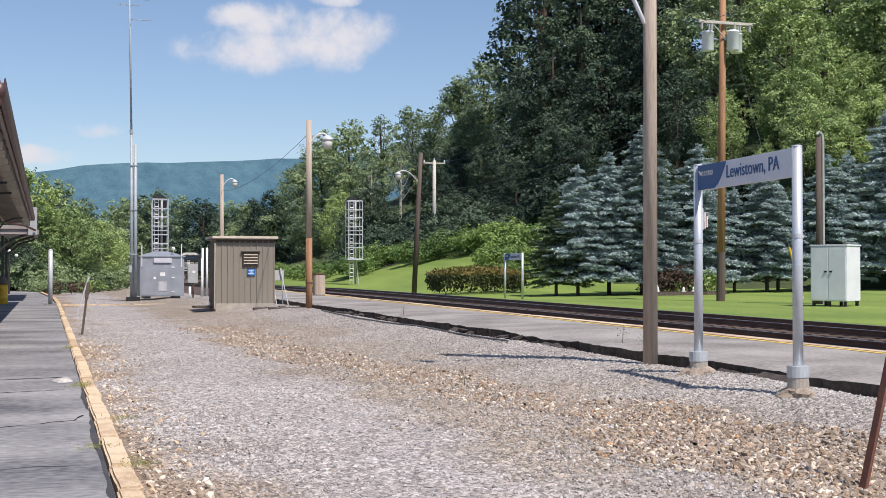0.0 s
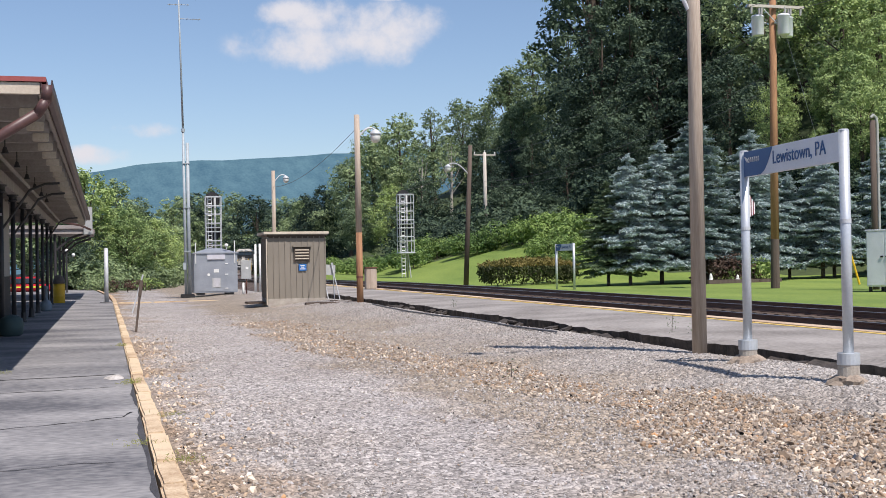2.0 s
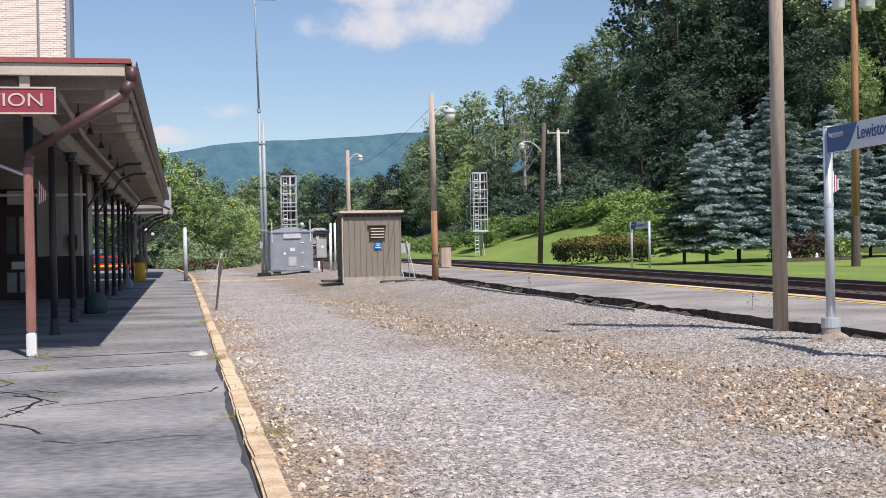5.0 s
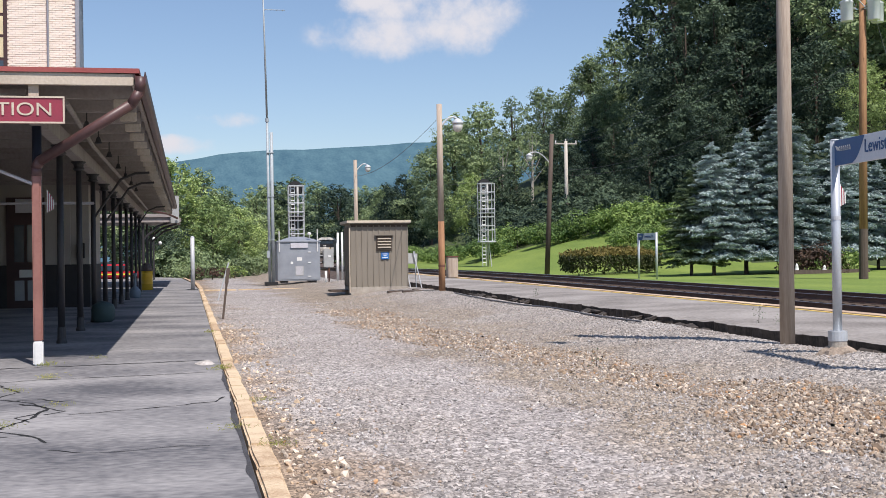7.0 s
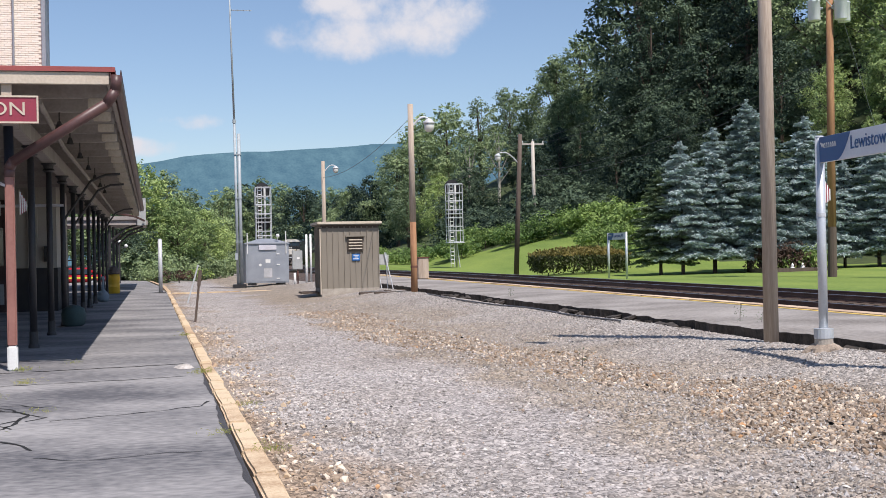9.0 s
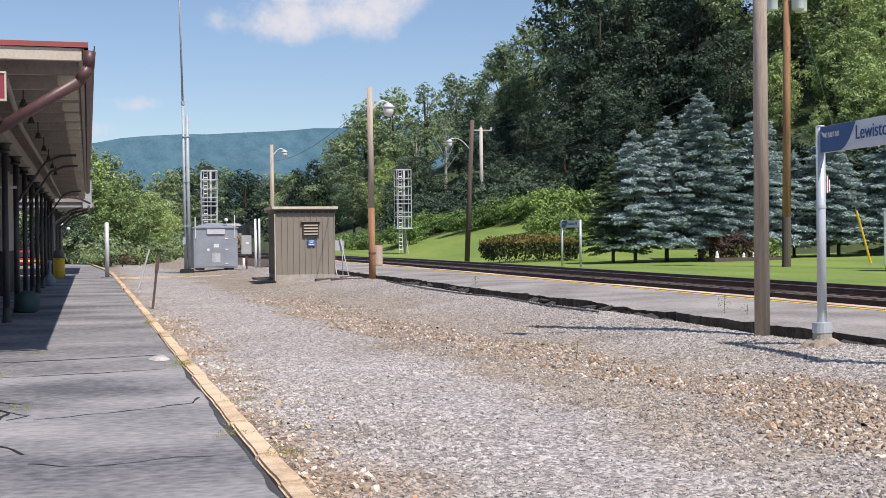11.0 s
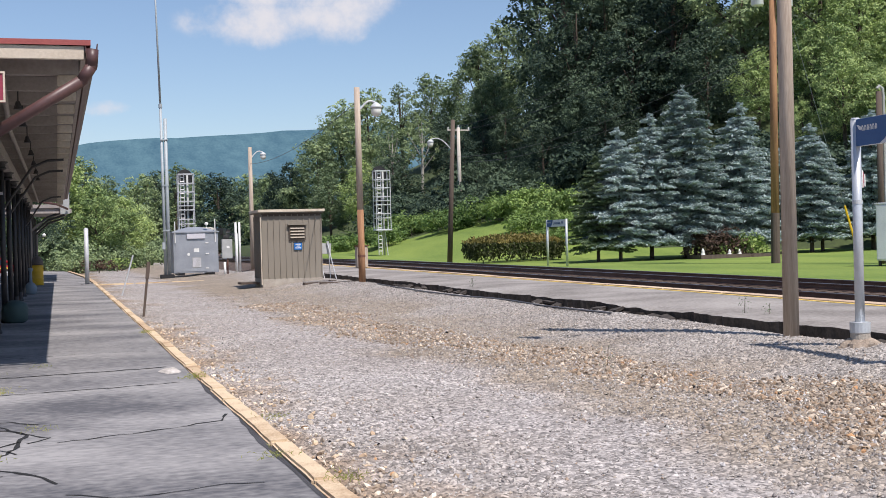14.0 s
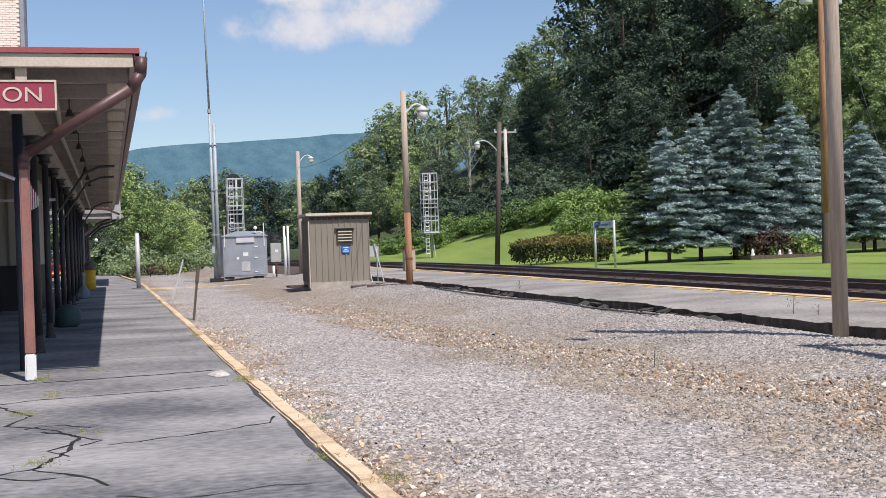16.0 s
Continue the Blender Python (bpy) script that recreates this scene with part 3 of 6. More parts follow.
# far platform: asphalt top, broken dark edge, boards and a yellow line at the track
passenger_platform = thing("passenger_platform", "low grey asphalt platform with broken dark edge beside the track", "platform", kind="structure")
bm = bmesh.new()
rows = []
yy = -14.0
while yy < 84:
    z = deck_z(yy)
    if yy < 62:
        edge = 9.55 + 0.14 * noise.noise((0.4, yy * 0.55, 2)) + 0.09 * noise.noise((3, yy * 2.3, 1)) + 0.05 * noise.noise((5, yy * 5.3, 1))
        sag = -0.05 + 0.05 * noise.noise((7, yy * 0.35, 0)) + 0.03 * noise.noise((8, yy * 2.1, 0))
    else:
        edge, sag = 9.55 + (yy - 62) * 0.12, -0.05
    right = track_x(yy) - 1.45
    rows.append([bm.verts.new(p) for p in ((edge + 0.03, yy, z - 0.5), (edge, yy, z + sag), (edge + 0.3, yy, z + sag * 0.3), ((edge + right) / 2, yy, z + 0.015), (right - 0.5, yy, z), (right - 0.5, yy, z - 0.5))])
    yy += 0.35 if yy < 12 or yy > 46 else 0.14
for a, b in zip(rows, rows[1:]):
    for k in range(5):
        f = bm.faces.new((a[k], b[k], b[k + 1], a[k + 1]))
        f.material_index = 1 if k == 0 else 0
bmesh.ops.recalc_face_normals(bm, faces=bm.faces)
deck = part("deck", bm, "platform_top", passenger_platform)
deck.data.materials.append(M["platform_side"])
line = [(track_x(v) - 1.45 - 0.42, v, deck_z(v) + 0.006) for v in range(-14, 80, 2)]
part("yellow_line", sweep(line, [(-0.07, -0.02), (0.07, -0.02), (0.07, 0.0), (-0.07, 0.0)]), "yellow_line", passenger_platform, "faded yellow safety line")
y = -14.0
board = bpy.data.meshes.new("edge_board")
bm = box(-0.16, 0.16, -0.5, 0.5, -0.12, 0.0, bevel=0.012)
bm.to_mesh(board)
bm.free()
board.materials.append(M["edge_board"])
while y < 76:
    length = rng.uniform(2.2, 3.8)
    mid = y + length / 2
    ob = new("edge_board", board)
    ob.parent = passenger_platform
    slope = math.degrees(math.atan(deck_z(mid + 1) - deck_z(mid)))
    ob.matrix_basis = pose(track_x(mid) - 1.45 - 0.17 + rng.uniform(-0.025, 0.025), mid, deck_z(mid) + 0.02 + rng.uniform(-0.015, 0.012), slope, rng.uniform(-1.5, 1.5), 0.12 * max(0, mid - 45) ** 1.0 * 0.063 * 8 * 0.12) @ Matrix.Diagonal((1, length - 0.03, 1, 1))
    y += length

# broken asphalt slabs slumped along the platform's edge
slab_meshes = []
for v in range(4):
    bm = box(-0.16, 0.16, -0.26, 0.26, -0.05, 0.05, 0.012)
    for vert in bm.verts:
        vert.co += noise.noise_vector(vert.co * 5 + Vector((v * 5, 0, 1))) * 0.07
    me = bpy.data.meshes.new("slab")
    bm.to_mesh(me)
    bm.free()
    me.materials.append(M["slab"])
    slab_meshes.append(me)
slab_rng = random.Random(21)
y = 10.0
while y < 44:
    if noise.noise((4, y * 0.25, 6)) > 0.02:
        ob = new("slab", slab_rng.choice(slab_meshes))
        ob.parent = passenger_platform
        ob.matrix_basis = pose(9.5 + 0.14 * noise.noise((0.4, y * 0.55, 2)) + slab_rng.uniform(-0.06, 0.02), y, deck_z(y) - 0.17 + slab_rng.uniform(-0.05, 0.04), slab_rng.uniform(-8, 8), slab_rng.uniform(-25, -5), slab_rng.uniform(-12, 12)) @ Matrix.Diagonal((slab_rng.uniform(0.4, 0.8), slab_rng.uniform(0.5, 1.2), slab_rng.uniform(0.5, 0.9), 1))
    y += slab_rng.uniform(0.35, 0.8)

# ---- tracks ----
bed_rows = [(track_x(v) + 2.1, v, deck_z(v) - 0.32) for v in list(range(-40, 120, 4)) + list(range(120, 340, 5))]
part_bed = part("track_bed", sweep(bed_rows, [(-5.3, -0.4), (5.3, -0.4), (4.1, 0.06), (-4.0, 0.06)]), "ballast")
tagged(part_bed, "dark oily ballast bed under two tracks", "ballast", kind="structure")
sleeper_me = bpy.data.meshes.new("sleeper")
bm = box(-1.3, 1.3, -0.115, 0.115, -0.12, 0.0, bevel=0.012)
bm.to_mesh(sleeper_me)
bm.free()
sleeper_me.materials.append(M["sleeper"])
RAIL_WEB = [(-0.075, 0.0), (0.075, 0.0), (0.075, 0.015), (0.012, 0.04), (0.012, 0.12), (0.036, 0.13), (0.036, 0.160), (-0.036, 0.160), (-0.036, 0.13), (-0.012, 0.12), (-0.012, 0.04), (-0.075, 0.015)]
for off in (0.0, 4.1):
    track = thing("railway_track", "steel rails with polished heads on dark timber sleepers", "track", kind="structure", group="tracks")
    pts = list(range(-40, 120, 3)) + list(range(120, 340, 5))
    for side in (-0.755, 0.755):
        run = [(track_x(v) + off + side, v, deck_z(v) - 0.235) for v in pts]
        r = part("rail", sweep(run, RAIL_WEB), "rail", track)
        part("rail_head", sweep([(a, b, c + 0.161) for a, b, c in run], [(-0.03, 0), (0.03, 0), (0.022, 0.007), (-0.022, 0.007)]), "rail_head", r)
    v = 9.0
    while v < 84:
        ob = new("sleeper", sleeper_me)
        ob.parent = track
        ob.matrix_basis = pose(track_x(v) + off + rng.uniform(-0.04, 0.04), v, deck_z(v) - 0.232, 0, 0, rng.uniform(-1, 1))
        v += 0.56


# ---- loose stones ----
OCTAHEDRON = ([(1, 0, 0), (-1, 0, 0), (0, 1, 0), (0, -1, 0), (0, 0, 1), (0, 0, -1)],
              [(0, 2, 4), (2, 1, 4), (1, 3, 4), (3, 0, 4), (2, 0, 5), (1, 2, 5), (3, 1, 5), (0, 3, 5)])


def stones(name, n, spot, size, mat, seed, chips=False):
    """Loose stones as one mesh: rounded ones, or sharp eight-sided chips."""
    r = np.random.RandomState(seed)
    if chips:
        base, tri = np.array(OCTAHEDRON[0], float), np.array(OCTAHEDRON[1])
    else:
        ico = bmesh.new()
        bmesh.ops.create_icosphere(ico, subdivisions=1, radius=1)
        base = np.array([v.co[:] for v in ico.verts])
        tri = np.array([[v.index for v in f.verts] for f in ico.faces])
        ico.free()
    at = np.array([spot(r) for _ in range(n)])
    s = size[0] * (size[1] / size[0]) ** (r.rand(n) ** 2.2)
    k = len(base)
    shape = base[None] * (1 + 0.28 * r.randn(n, k, 1))
    shape = shape * np.stack([np.ones(n), r.uniform(0.6, 1, n), r.uniform(0.6, 1.05, n)], 1)[:, None] * s[:, None, None]
    a = r.rand(n) * 6.283
    c, q = np.cos(a)[:, None], np.sin(a)[:, None]
    x, y = shape[:, :, 0] * c + shape[:, :, 1] * q, shape[:, :, 1] * c - shape[:, :, 0] * q
    tilt = r.uniform(-0.5, 0.5, (n, 1))
    shape = np.stack([x, y, shape[:, :, 2] + tilt * x], 2)
    ground_at = np.array([yard_z(px, py) for px, py in at])
    shape += np.stack([at[:, 0], at[:, 1], ground_at + s * 0.28], 1)[:, None]
    me = bpy.data.meshes.new(name)
    me.from_pydata(shape.reshape(-1, 3).tolist(), [], (tri[None] + (np.arange(n) * k)[:, None, None]).reshape(-1, 3).tolist())
    me.materials.append(M[mat])
    return new(name, me)


def spread_spot(x0, x1, y0, y1):
    def spot(r):
        while True:
            y = y0 + (y1 - y0) * r.rand() ** 1.9
            x = r.uniform(x0, x1)
            if x < 1.0 + 0.35 * r.rand():
                continue
            drift = x + 1.6 * noise.noise((x * 0.3, y * 0.22, 8))
            if 1.9 < drift < 3.9 and r.rand() < 0.55:
                continue
            return x, y
    return spot


def patch_spot(x, y, rx, ry):
    return lambda r: (min(x + rx * r.randn() * 0.5, 9.3), y + ry * r.randn() * 0.5)


tagged(stones("gravel_stones", 52000, spread_spot(0.95, 9.4, 5.0, 44.0), (0.007, 0.021), "stone_grey", 3, True), "scattered pale grey crushed stones", "gravel", kind="stuff")


def rubble_spot(r):
    while True:
        x = r.uniform(3.2, 9.1)
        y = 6.5 + 30 * r.rand() ** 1.5
        mid = 6.5 - 1.6 * smooth01(11, 24, y)
        wide = 1.55 - 0.5 * smooth01(10, 15, y) + 0.8 * noise.noise((x * 0.8, y * 0.5, 0)) - 0.5 * r.rand()
        if abs(x - mid) < wide and r.rand() < 1 - 0.45 * smooth01(9, 15, y):
            return x, y


tagged(stones("rubble_stones", 16000, rubble_spot, (0.012, 0.037), "stone_tan", 8), "tan and rust-coloured rubble stones in heaps", "rubble", kind="stuff")


def stray_spot(r):
    while True:
        x, y = r.uniform(2.6, 9.3), 6.5 + 36 * r.rand() ** 1.5
        if 1.1 - abs(x - 5.3) / 1.7 + 1.1 * noise.noise((x * 0.5, y * 0.3, 5)) > r.rand():
            return x, y


tagged(stones("stray_stones", 12000, stray_spot, (0.010, 0.026), "stone_grey", 9, True), "grey and dark stones strewn over the yard", "rubble", kind="stuff")
tagged(stones("kerb_rubble", 900, lambda r: (0.9 + abs(r.randn()) * 0.35, 5 + 25 * r.rand() ** 1.3), (0.012, 0.042), "stone_tan", 12), "brown broken stones lying along the kerb", "rubble", kind="stuff")


# ---- foliage ----
def leaf_cloud(name, centres, ways, sizes, mat, r, slim=0.6):
    """Many small bent leaves as one mesh."""
    n = len(centres)
    ways = ways / np.linalg.norm(ways, axis=1, keepdims=True)
    other = r.randn(n, 3)
    t = np.cross(ways, other)
    t /= np.linalg.norm(t, axis=1, keepdims=True)
    b = np.cross(ways, t)
    s = sizes[:, None]
    v = np.empty((n, 4, 3))
    v[:, 0] = centres - t * s
    v[:, 1] = centres - b * s * slim + ways * s * 0.22
    v[:, 2] = centres + t * s
    v[:, 3] = centres + b * s * slim + ways * s * 0.22
    me = bpy.data.meshes.new(name)
    me.from_pydata(v.reshape(-1, 3).tolist(), [], np.arange(4 * n).reshape(n, 4).tolist())
    me.materials.append(M[mat])
    return me


def crown_points(r, blobs, per, leaf):
    """Leaves round the shells of many clumps; blobs are (centre, radius)."""
    cs, ws, ss = [], [], []
    for c, rad in blobs:
        k = int(0.95 * per * rad * rad)
        m = max(8, k // 11)
        d = r.randn(m, 3) + np.array([0, 0, 0.25])
        d /= np.linalg.norm(d, axis=1, keepdims=True)
        tuft = np.array(c) + d * rad * (0.6 + 0.45 * r.rand(m, 1)) * np.array([1, 1, 0.8])
        i = r.randint(m, size=k)
        cs.append(tuft[i] + r.randn(k, 3) * rad * np.array([0.21, 0.21, 0.13]))
        ws.append(d[i] + 0.5 * r.randn(k, 3) + np.array([0, 0, 0.5]))
        ss.append(leaf * r.uniform(0.55, 1.35, k))
    return np.concatenate(cs), np.concatenate(ws), np.concatenate(ss)


def make_tree(label, mat, height, width, seed, leaf=0.2, per=90, low=0.22, bark="bark", blobs=46):
    """A broadleaf tree: tapered trunk, limbs, and a crown of clumps with gaps."""
    r = np.random.RandomState(seed)
    tree = thing("tree", label, "tree", group="broadleaf trees")
    bm = bmesh.new()
    lean = r.uniform(-0.03, 0.03, 2) * height
    fork = Vector((lean[0], lean[1], height * 0.55))
    rod((0, 0, -0.6), fork, height * 0.021, height * 0.012, 8, bm)
    rod(fork, (lean[0] * 1.5, lean[1] * 1.5, height * 0.9), height * 0.012, height * 0.003, 6, bm)
    made = []
    for k in range(blobs):
        h = low + (1 - low) * (k + 0.5) / blobs
        prof = math.sin(math.pi * min(1.0, (h - low) / (1 - low) * 0.86 + 0.14)) ** 0.6
        a = k * 2.4 + r.rand()
        out = width * 0.5 * prof * r.uniform(0.35, 0.95)
        rad = width * r.uniform(0.08, 0.165) * (0.6 + 0.5 * prof)
        c = (lean[0] + math.cos(a) * out, lean[1] + math.sin(a) * out, height * h * r.uniform(0.94, 1.0) - rad * 0.4)
        made.append((c, rad))
        if k % 4 == 0:
            start = Vector((lean[0] * 0.7, lean[1] * 0.7, max(height * 0.18, c[2] * 0.62)))
            rod(start, c, height * 0.006, height * 0.002, 5, bm)
    part("trunk", bm, bark, tree)
    cs, ws, ss = crown_points(r, made, per, leaf)
    ob = new("crown", leaf_cloud("crown", cs, ws, ss, mat, r))
    ob.parent = tree
    return tree


def make_spruce(label, mat, height, width, seed):
    """A spruce: whorls of drooping boughs, each fringed with stiff twigs."""
    r = np.random.RandomState(seed)
    tree = thing("spruce_tree", label, "spruce tree", group="spruces on the lawn")
    part("trunk", rod((0, 0, -0.3), (0, 0, height * 0.97), height * 0.016, 0.01, 8), "bark", tree)
    cs, ws, ss = [], [], []
    z = height * 0.15
    while z < height * 0.985:
        f = 1 - z / height
        reach = width * 0.5 * (f ** 0.68) * (0.6 + 0.4 * min(1, z / (height * 0.2))) * 1.2
        count = int(6 + 9 * f)
        for k in range(count):
            a = r.rand() * 6.283
            ln = max(0.16, reach * r.uniform(0.62, 1.12))
            n = int(10 + 50 * ln)
            rise, lift = r.uniform(0.02, 0.22), r.uniform(-0.28, 0.28)
            t = r.rand(n) ** 0.7
            half = 0.30 * ln * (1 - 0.75 * t) + 0.05
            side = r.uniform(-1, 1, n) * half
            droop = rise * ln * t - 0.30 * ln * t ** 1.7 + 0.08 * ln * t ** 4 - 0.22 * np.abs(side) ** 1.3 + lift
            dz = r.uniform(-0.07, 0.05, n)
            ca, sa = math.cos(a), math.sin(a)
            x = ln * t * ca - side * sa
            y = ln * t * sa + side * ca
            cs.append(np.stack([x, y, z + droop + dz], 1))
            ws.append(np.stack([r.randn(n) * 0.5, r.randn(n) * 0.5, np.abs(r.randn(n)) + 0.5], 1))
            ss.append(r.uniform(0.09, 0.20, n))
        z += 0.21 + 0.20 * f
    tip = 60
    cs.append(np.stack([r.randn(tip) * 0.05, r.randn(tip) * 0.05, height * (0.93 + 0.08 * r.rand(tip))], 1))
    ws.append(r.randn(tip, 3))
    ss.append(np.full(tip, 0.09))
    ob = new("crown", leaf_cloud("crown", np.concatenate(cs), np.concatenate(ws), np.concatenate(ss), mat, r, slim=0.34))
    ob.parent = tree
    return tree


def make_bush(label, mat, w, d, h, seed, leaf=0.1, per=260, blobs=16, name="bush", category="bush", group="bushes"):
    r = np.random.RandomState(seed)
    made = []
    for k in range(blobs):
        x, y = r.uniform(-0.5, 0.5, 2)
        rad = h * r.uniform(0.22, 0.38)
        top = h * (1 - 0.9 * (x * x + y * y)) - rad
        made.append(((x * w, y * d, max(rad * 0.5, top * r.uniform(0.35, 1.0))), rad))
    cs, ws, ss = crown_points(r, made, per, leaf)
    cs[:, 2] = np.maximum(cs[:, 2], 0.0)
    bush = thing(name, label, category, group=group)
    ob = new("foliage", leaf_cloud("foliage", cs, ws, ss, mat, r))
    ob.parent = bush
    part("stem", rod((0, 0, -0.2), (0, 0, h * 0.5), 0.05, 0.02, 6), "bark", bush)
    return bush


kinds = [make_tree("tall dark green broadleaf tree on the wooded slope", "leaf_dark", 16, 9, 1, 0.17, 150),
         make_tree("full green broadleaf tree on the wooded slope", "leaf_mid", 14, 10, 2, 0.165, 145),
         make_tree("light green leafy tree at the wood's edge", "leaf_green", 11, 8, 3, 0.13, 190),
         make_tree("tall narrow green tree in the wood", "leaf_mid", 17, 7, 4, 0.16, 160),
         make_tree("broad dark tree in the wood", "leaf_dark", 13, 11, 5, 0.175, 140, low=0.1),
         make_tree("slender tree with pale bare trunk", "leaf_mid", 13, 6, 6, 0.135, 130, low=0.5, bark="bark_pale", blobs=26),
         make_tree("towering dark evergreen tree on the wooded slope", "leaf_dark", 20, 8, 9, 0.17, 130, low=0.06, blobs=66)]
HEIGHTS = [16, 14, 11, 17, 13, 13, 20]
first_used = set()


def plant(kind, x, y, top, base=None, turn=None, wide=1.0):
    base = lawn_z(x, y) if base is None else base
    s = (top - base) / HEIGHTS[kind]
    m = pose(x, y, base - 0.1, 0, 0, rng.uniform(0, 360) if turn is None else turn)
    if kind not in first_used:
        first_used.add(kind)
        ob = kinds[kind]
        ob.matrix_world = m
    else:
        ob = copy_thing(kinds[kind], m)
    ob.scale = (s * wide, s * wide, s)
    return ob


# left bank, behind the station
for k, x, y, top in ((1, -9, 112, 13), (2, -4.0, 110, 11.8), (2, -1.2, 106, 10.2), (1, 0.8, 112, 9.8), (2, 2.2, 104, 7.0), (1, 3.4, 116, 8.4), (2, 4.6, 112, 6.4),
                     (1, -14, 120, 14), (2, 5.6, 124, 6.6), (1, -7, 98, 10), (4, -2.6, 100, 6.0)):
    plant(k, x, y, top, 0.0, wide=1.15)
# middle distance, where the line bends away
for k, x, y, top in ((1, 8.5, 150, 10.5), (4, 11.0, 158, 11.5), (3, 12.4, 150, 12.0), (1, 27.5, 268, 18.2), (4, 32.5, 264, 17.5), (1, 38.5, 272, 17.5), (4, 5.0, 160, 9.6), (1, 27.0, 170, 11.5), (4, 22.5, 276, 16.5),
                     (4, 28.5, 176, 12)):
    plant(k, x, y, top, 0.2, wide=1.2)
# wooded slope on the lawn's side
for k, x, y, top in ((4, 26.6, 152, 12), (1, 29.6, 148, 14.8), (1, 33.0, 150, 19.5), (1, 36.0, 146, 20.5), (3, 39.5, 144, 21.2), (1, 43.5, 146, 22.4), (5, 34.5, 132, 15), (5, 37.5, 130, 16),
                     (2, 30.2, 128, 10.5), (1, 27.6, 132, 9.5), (4, 32.8, 124, 11), (1, 47.5, 140, 25.5), (1, 51.5, 140, 28.5), (3, 54.5, 138, 31), (4, 41, 132, 16), (1, 44, 128, 19), (4, 38.5, 118, 12.5), (4, 42, 122, 15), (1, 46.5, 130, 21), (4, 37, 110, 9.5), (0, 41, 113, 14.5)):
    plant(k, x, y, top)
for k, x, y, top in ((6, 46.4, 112, 38), (6, 50.0, 117, 43), (0, 49.5, 108, 29), (6, 54.5, 110, 42), (4, 44.5, 100, 17), (4, 40.5, 102, 12), (0, 45.5, 106, 24), (4, 44.0, 106, 19), (0, 53, 112, 34), (4, 47.5, 99, 21), (0, 51.5, 98, 27), (0, 56, 104, 34), (4, 43.5, 96, 14),
                     (1, 55, 92, 28), (4, 50, 90, 19), (3, 60, 96, 34), (4, 46, 88, 12.5), (2, 58, 86, 26), (2, 54.5, 82, 17), (2, 63, 88, 32), (4, 41.5, 90, 8.5), (0, 58, 112, 38),
                     (2, 62, 80, 26), (2, 57.5, 76, 18), (2, 60.5, 73, 21), (2, 55.5, 72, 15), (2, 65, 74, 25), (2, 62.5, 78, 25), (2, 70, 72, 29), (2, 74, 66, 27), (2, 58.5, 82, 22), (2, 60, 72, 19), (2, 53.5, 74, 13.5), (2, 49.5, 76, 11.0), (2, 66, 76, 28), (2, 63, 70, 20), (2, 69, 82, 34), (2, 51, 84, 16),
                     (2, 66, 66, 20), (2, 70, 68, 27), (2, 73, 74, 33), (2, 67, 95, 40), (1, 75, 84, 40), (3, 64.5, 102, 42), (1, 72, 62, 24), (2, 69, 58, 17), (2, 60.5, 66, 13), (2, 65, 60, 13),
                     (1, 80, 70, 36), (1, 77, 62, 28), (4, 47, 80, 9), (2, 55.5, 70, 11), (0, 71, 104, 46),
                     (2, 57, 68, 12), (2, 62, 63, 14), (2, 67.5, 62, 18), (2, 72, 58, 19), (2, 58.5, 64, 11), (2, 69.5, 64, 22),
                     (2, 51.6, 74, 14.5), (2, 54, 78, 17), (2, 53, 71, 12), (2, 56.5, 79, 20)):
    plant(k, x, y, top)

# bushes and undergrowth
bright = make_bush("bright green weedy undergrowth at the lawn's edge", "leaf_weeds", 5, 3.5, 2.2, 31, 0.095, 520, 26)
bright.matrix_world = pose(26.5, 104, lawn_z(26.5, 104))
for x, y, s in ((29.5, 107, 1.2), (24.0, 112, 1.0), (31.5, 101, 1.1), (34, 98, 1.3), (36.5, 94, 1.3), (32.5, 86, 0.9), (34.5, 84, 0.8), (37.5, 88, 1.3), (31.5, 79, 0.7), (29.2, 77, 0.6), (40, 84, 1.2), (42, 76, 0.9), (21, 118, 1.0)):
    copy_thing(bright, pose(x, y, lawn_z(x, y) - 0.1, 0, 0, rng.uniform(0, 360))).scale = (s, s, s)
dark_bush = make_bush("dark rounded shrub below the trees", "leaf_dark", 4.5, 4, 4.0, 33, 0.16, 130, 22)
dark_bush.matrix_world = pose(34.5, 104, lawn_z(34.5, 104))
for x, y, s in ((38, 100, 1.1), (41, 94, 1.2), (39, 86, 0.9), (44, 84, 1.2), (46, 76, 1.1), (49, 72, 1.1), (52, 69, 1.0), (36, 80, 0.7), (31, 111, 0.9), (33, 116, 1.0), (36, 112, 1.1), (30, 120, 1.0), (34.5, 122, 1.2), (38.5, 116, 1.1), (39, 108, 1.1), (55, 66, 1.1), (43, 80, 1.1), (58, 62, 1.1)):
    copy_thing(dark_bush, pose(x, y, lawn_z(x, y) - 0.1, 0, 0, rng.uniform(0, 360))).scale = (s, s, s)
left_bush = make_bush("dense green bushes beside the far platform path", "leaf_mid", 4.5, 4, 3.2, 35, 0.15, 150, 20)
left_bush.matrix_world = pose(-1.0, 98, 0)
for x, y, s in ((1.0, 100, 0.9), (2.4, 104, 0.8), (-2.6, 99, 0.8), (4.2, 108, 0.8), (5.8, 116, 0.9), (7.4, 132, 1.0), (10, 140, 1.1), (0.2, 94, 0.6)):
    copy_thing(left_bush, pose(x, y, -0.1, 0, 0, rng.uniform(0, 360))).scale = (s, s, s)
weed = make_bush("dry brown and green weeds beside the path", "leaf_brown", 3.2, 2.2, 1.3, 36, 0.09, 260, 12)
weed.matrix_world = pose(1.9, 93, 0)
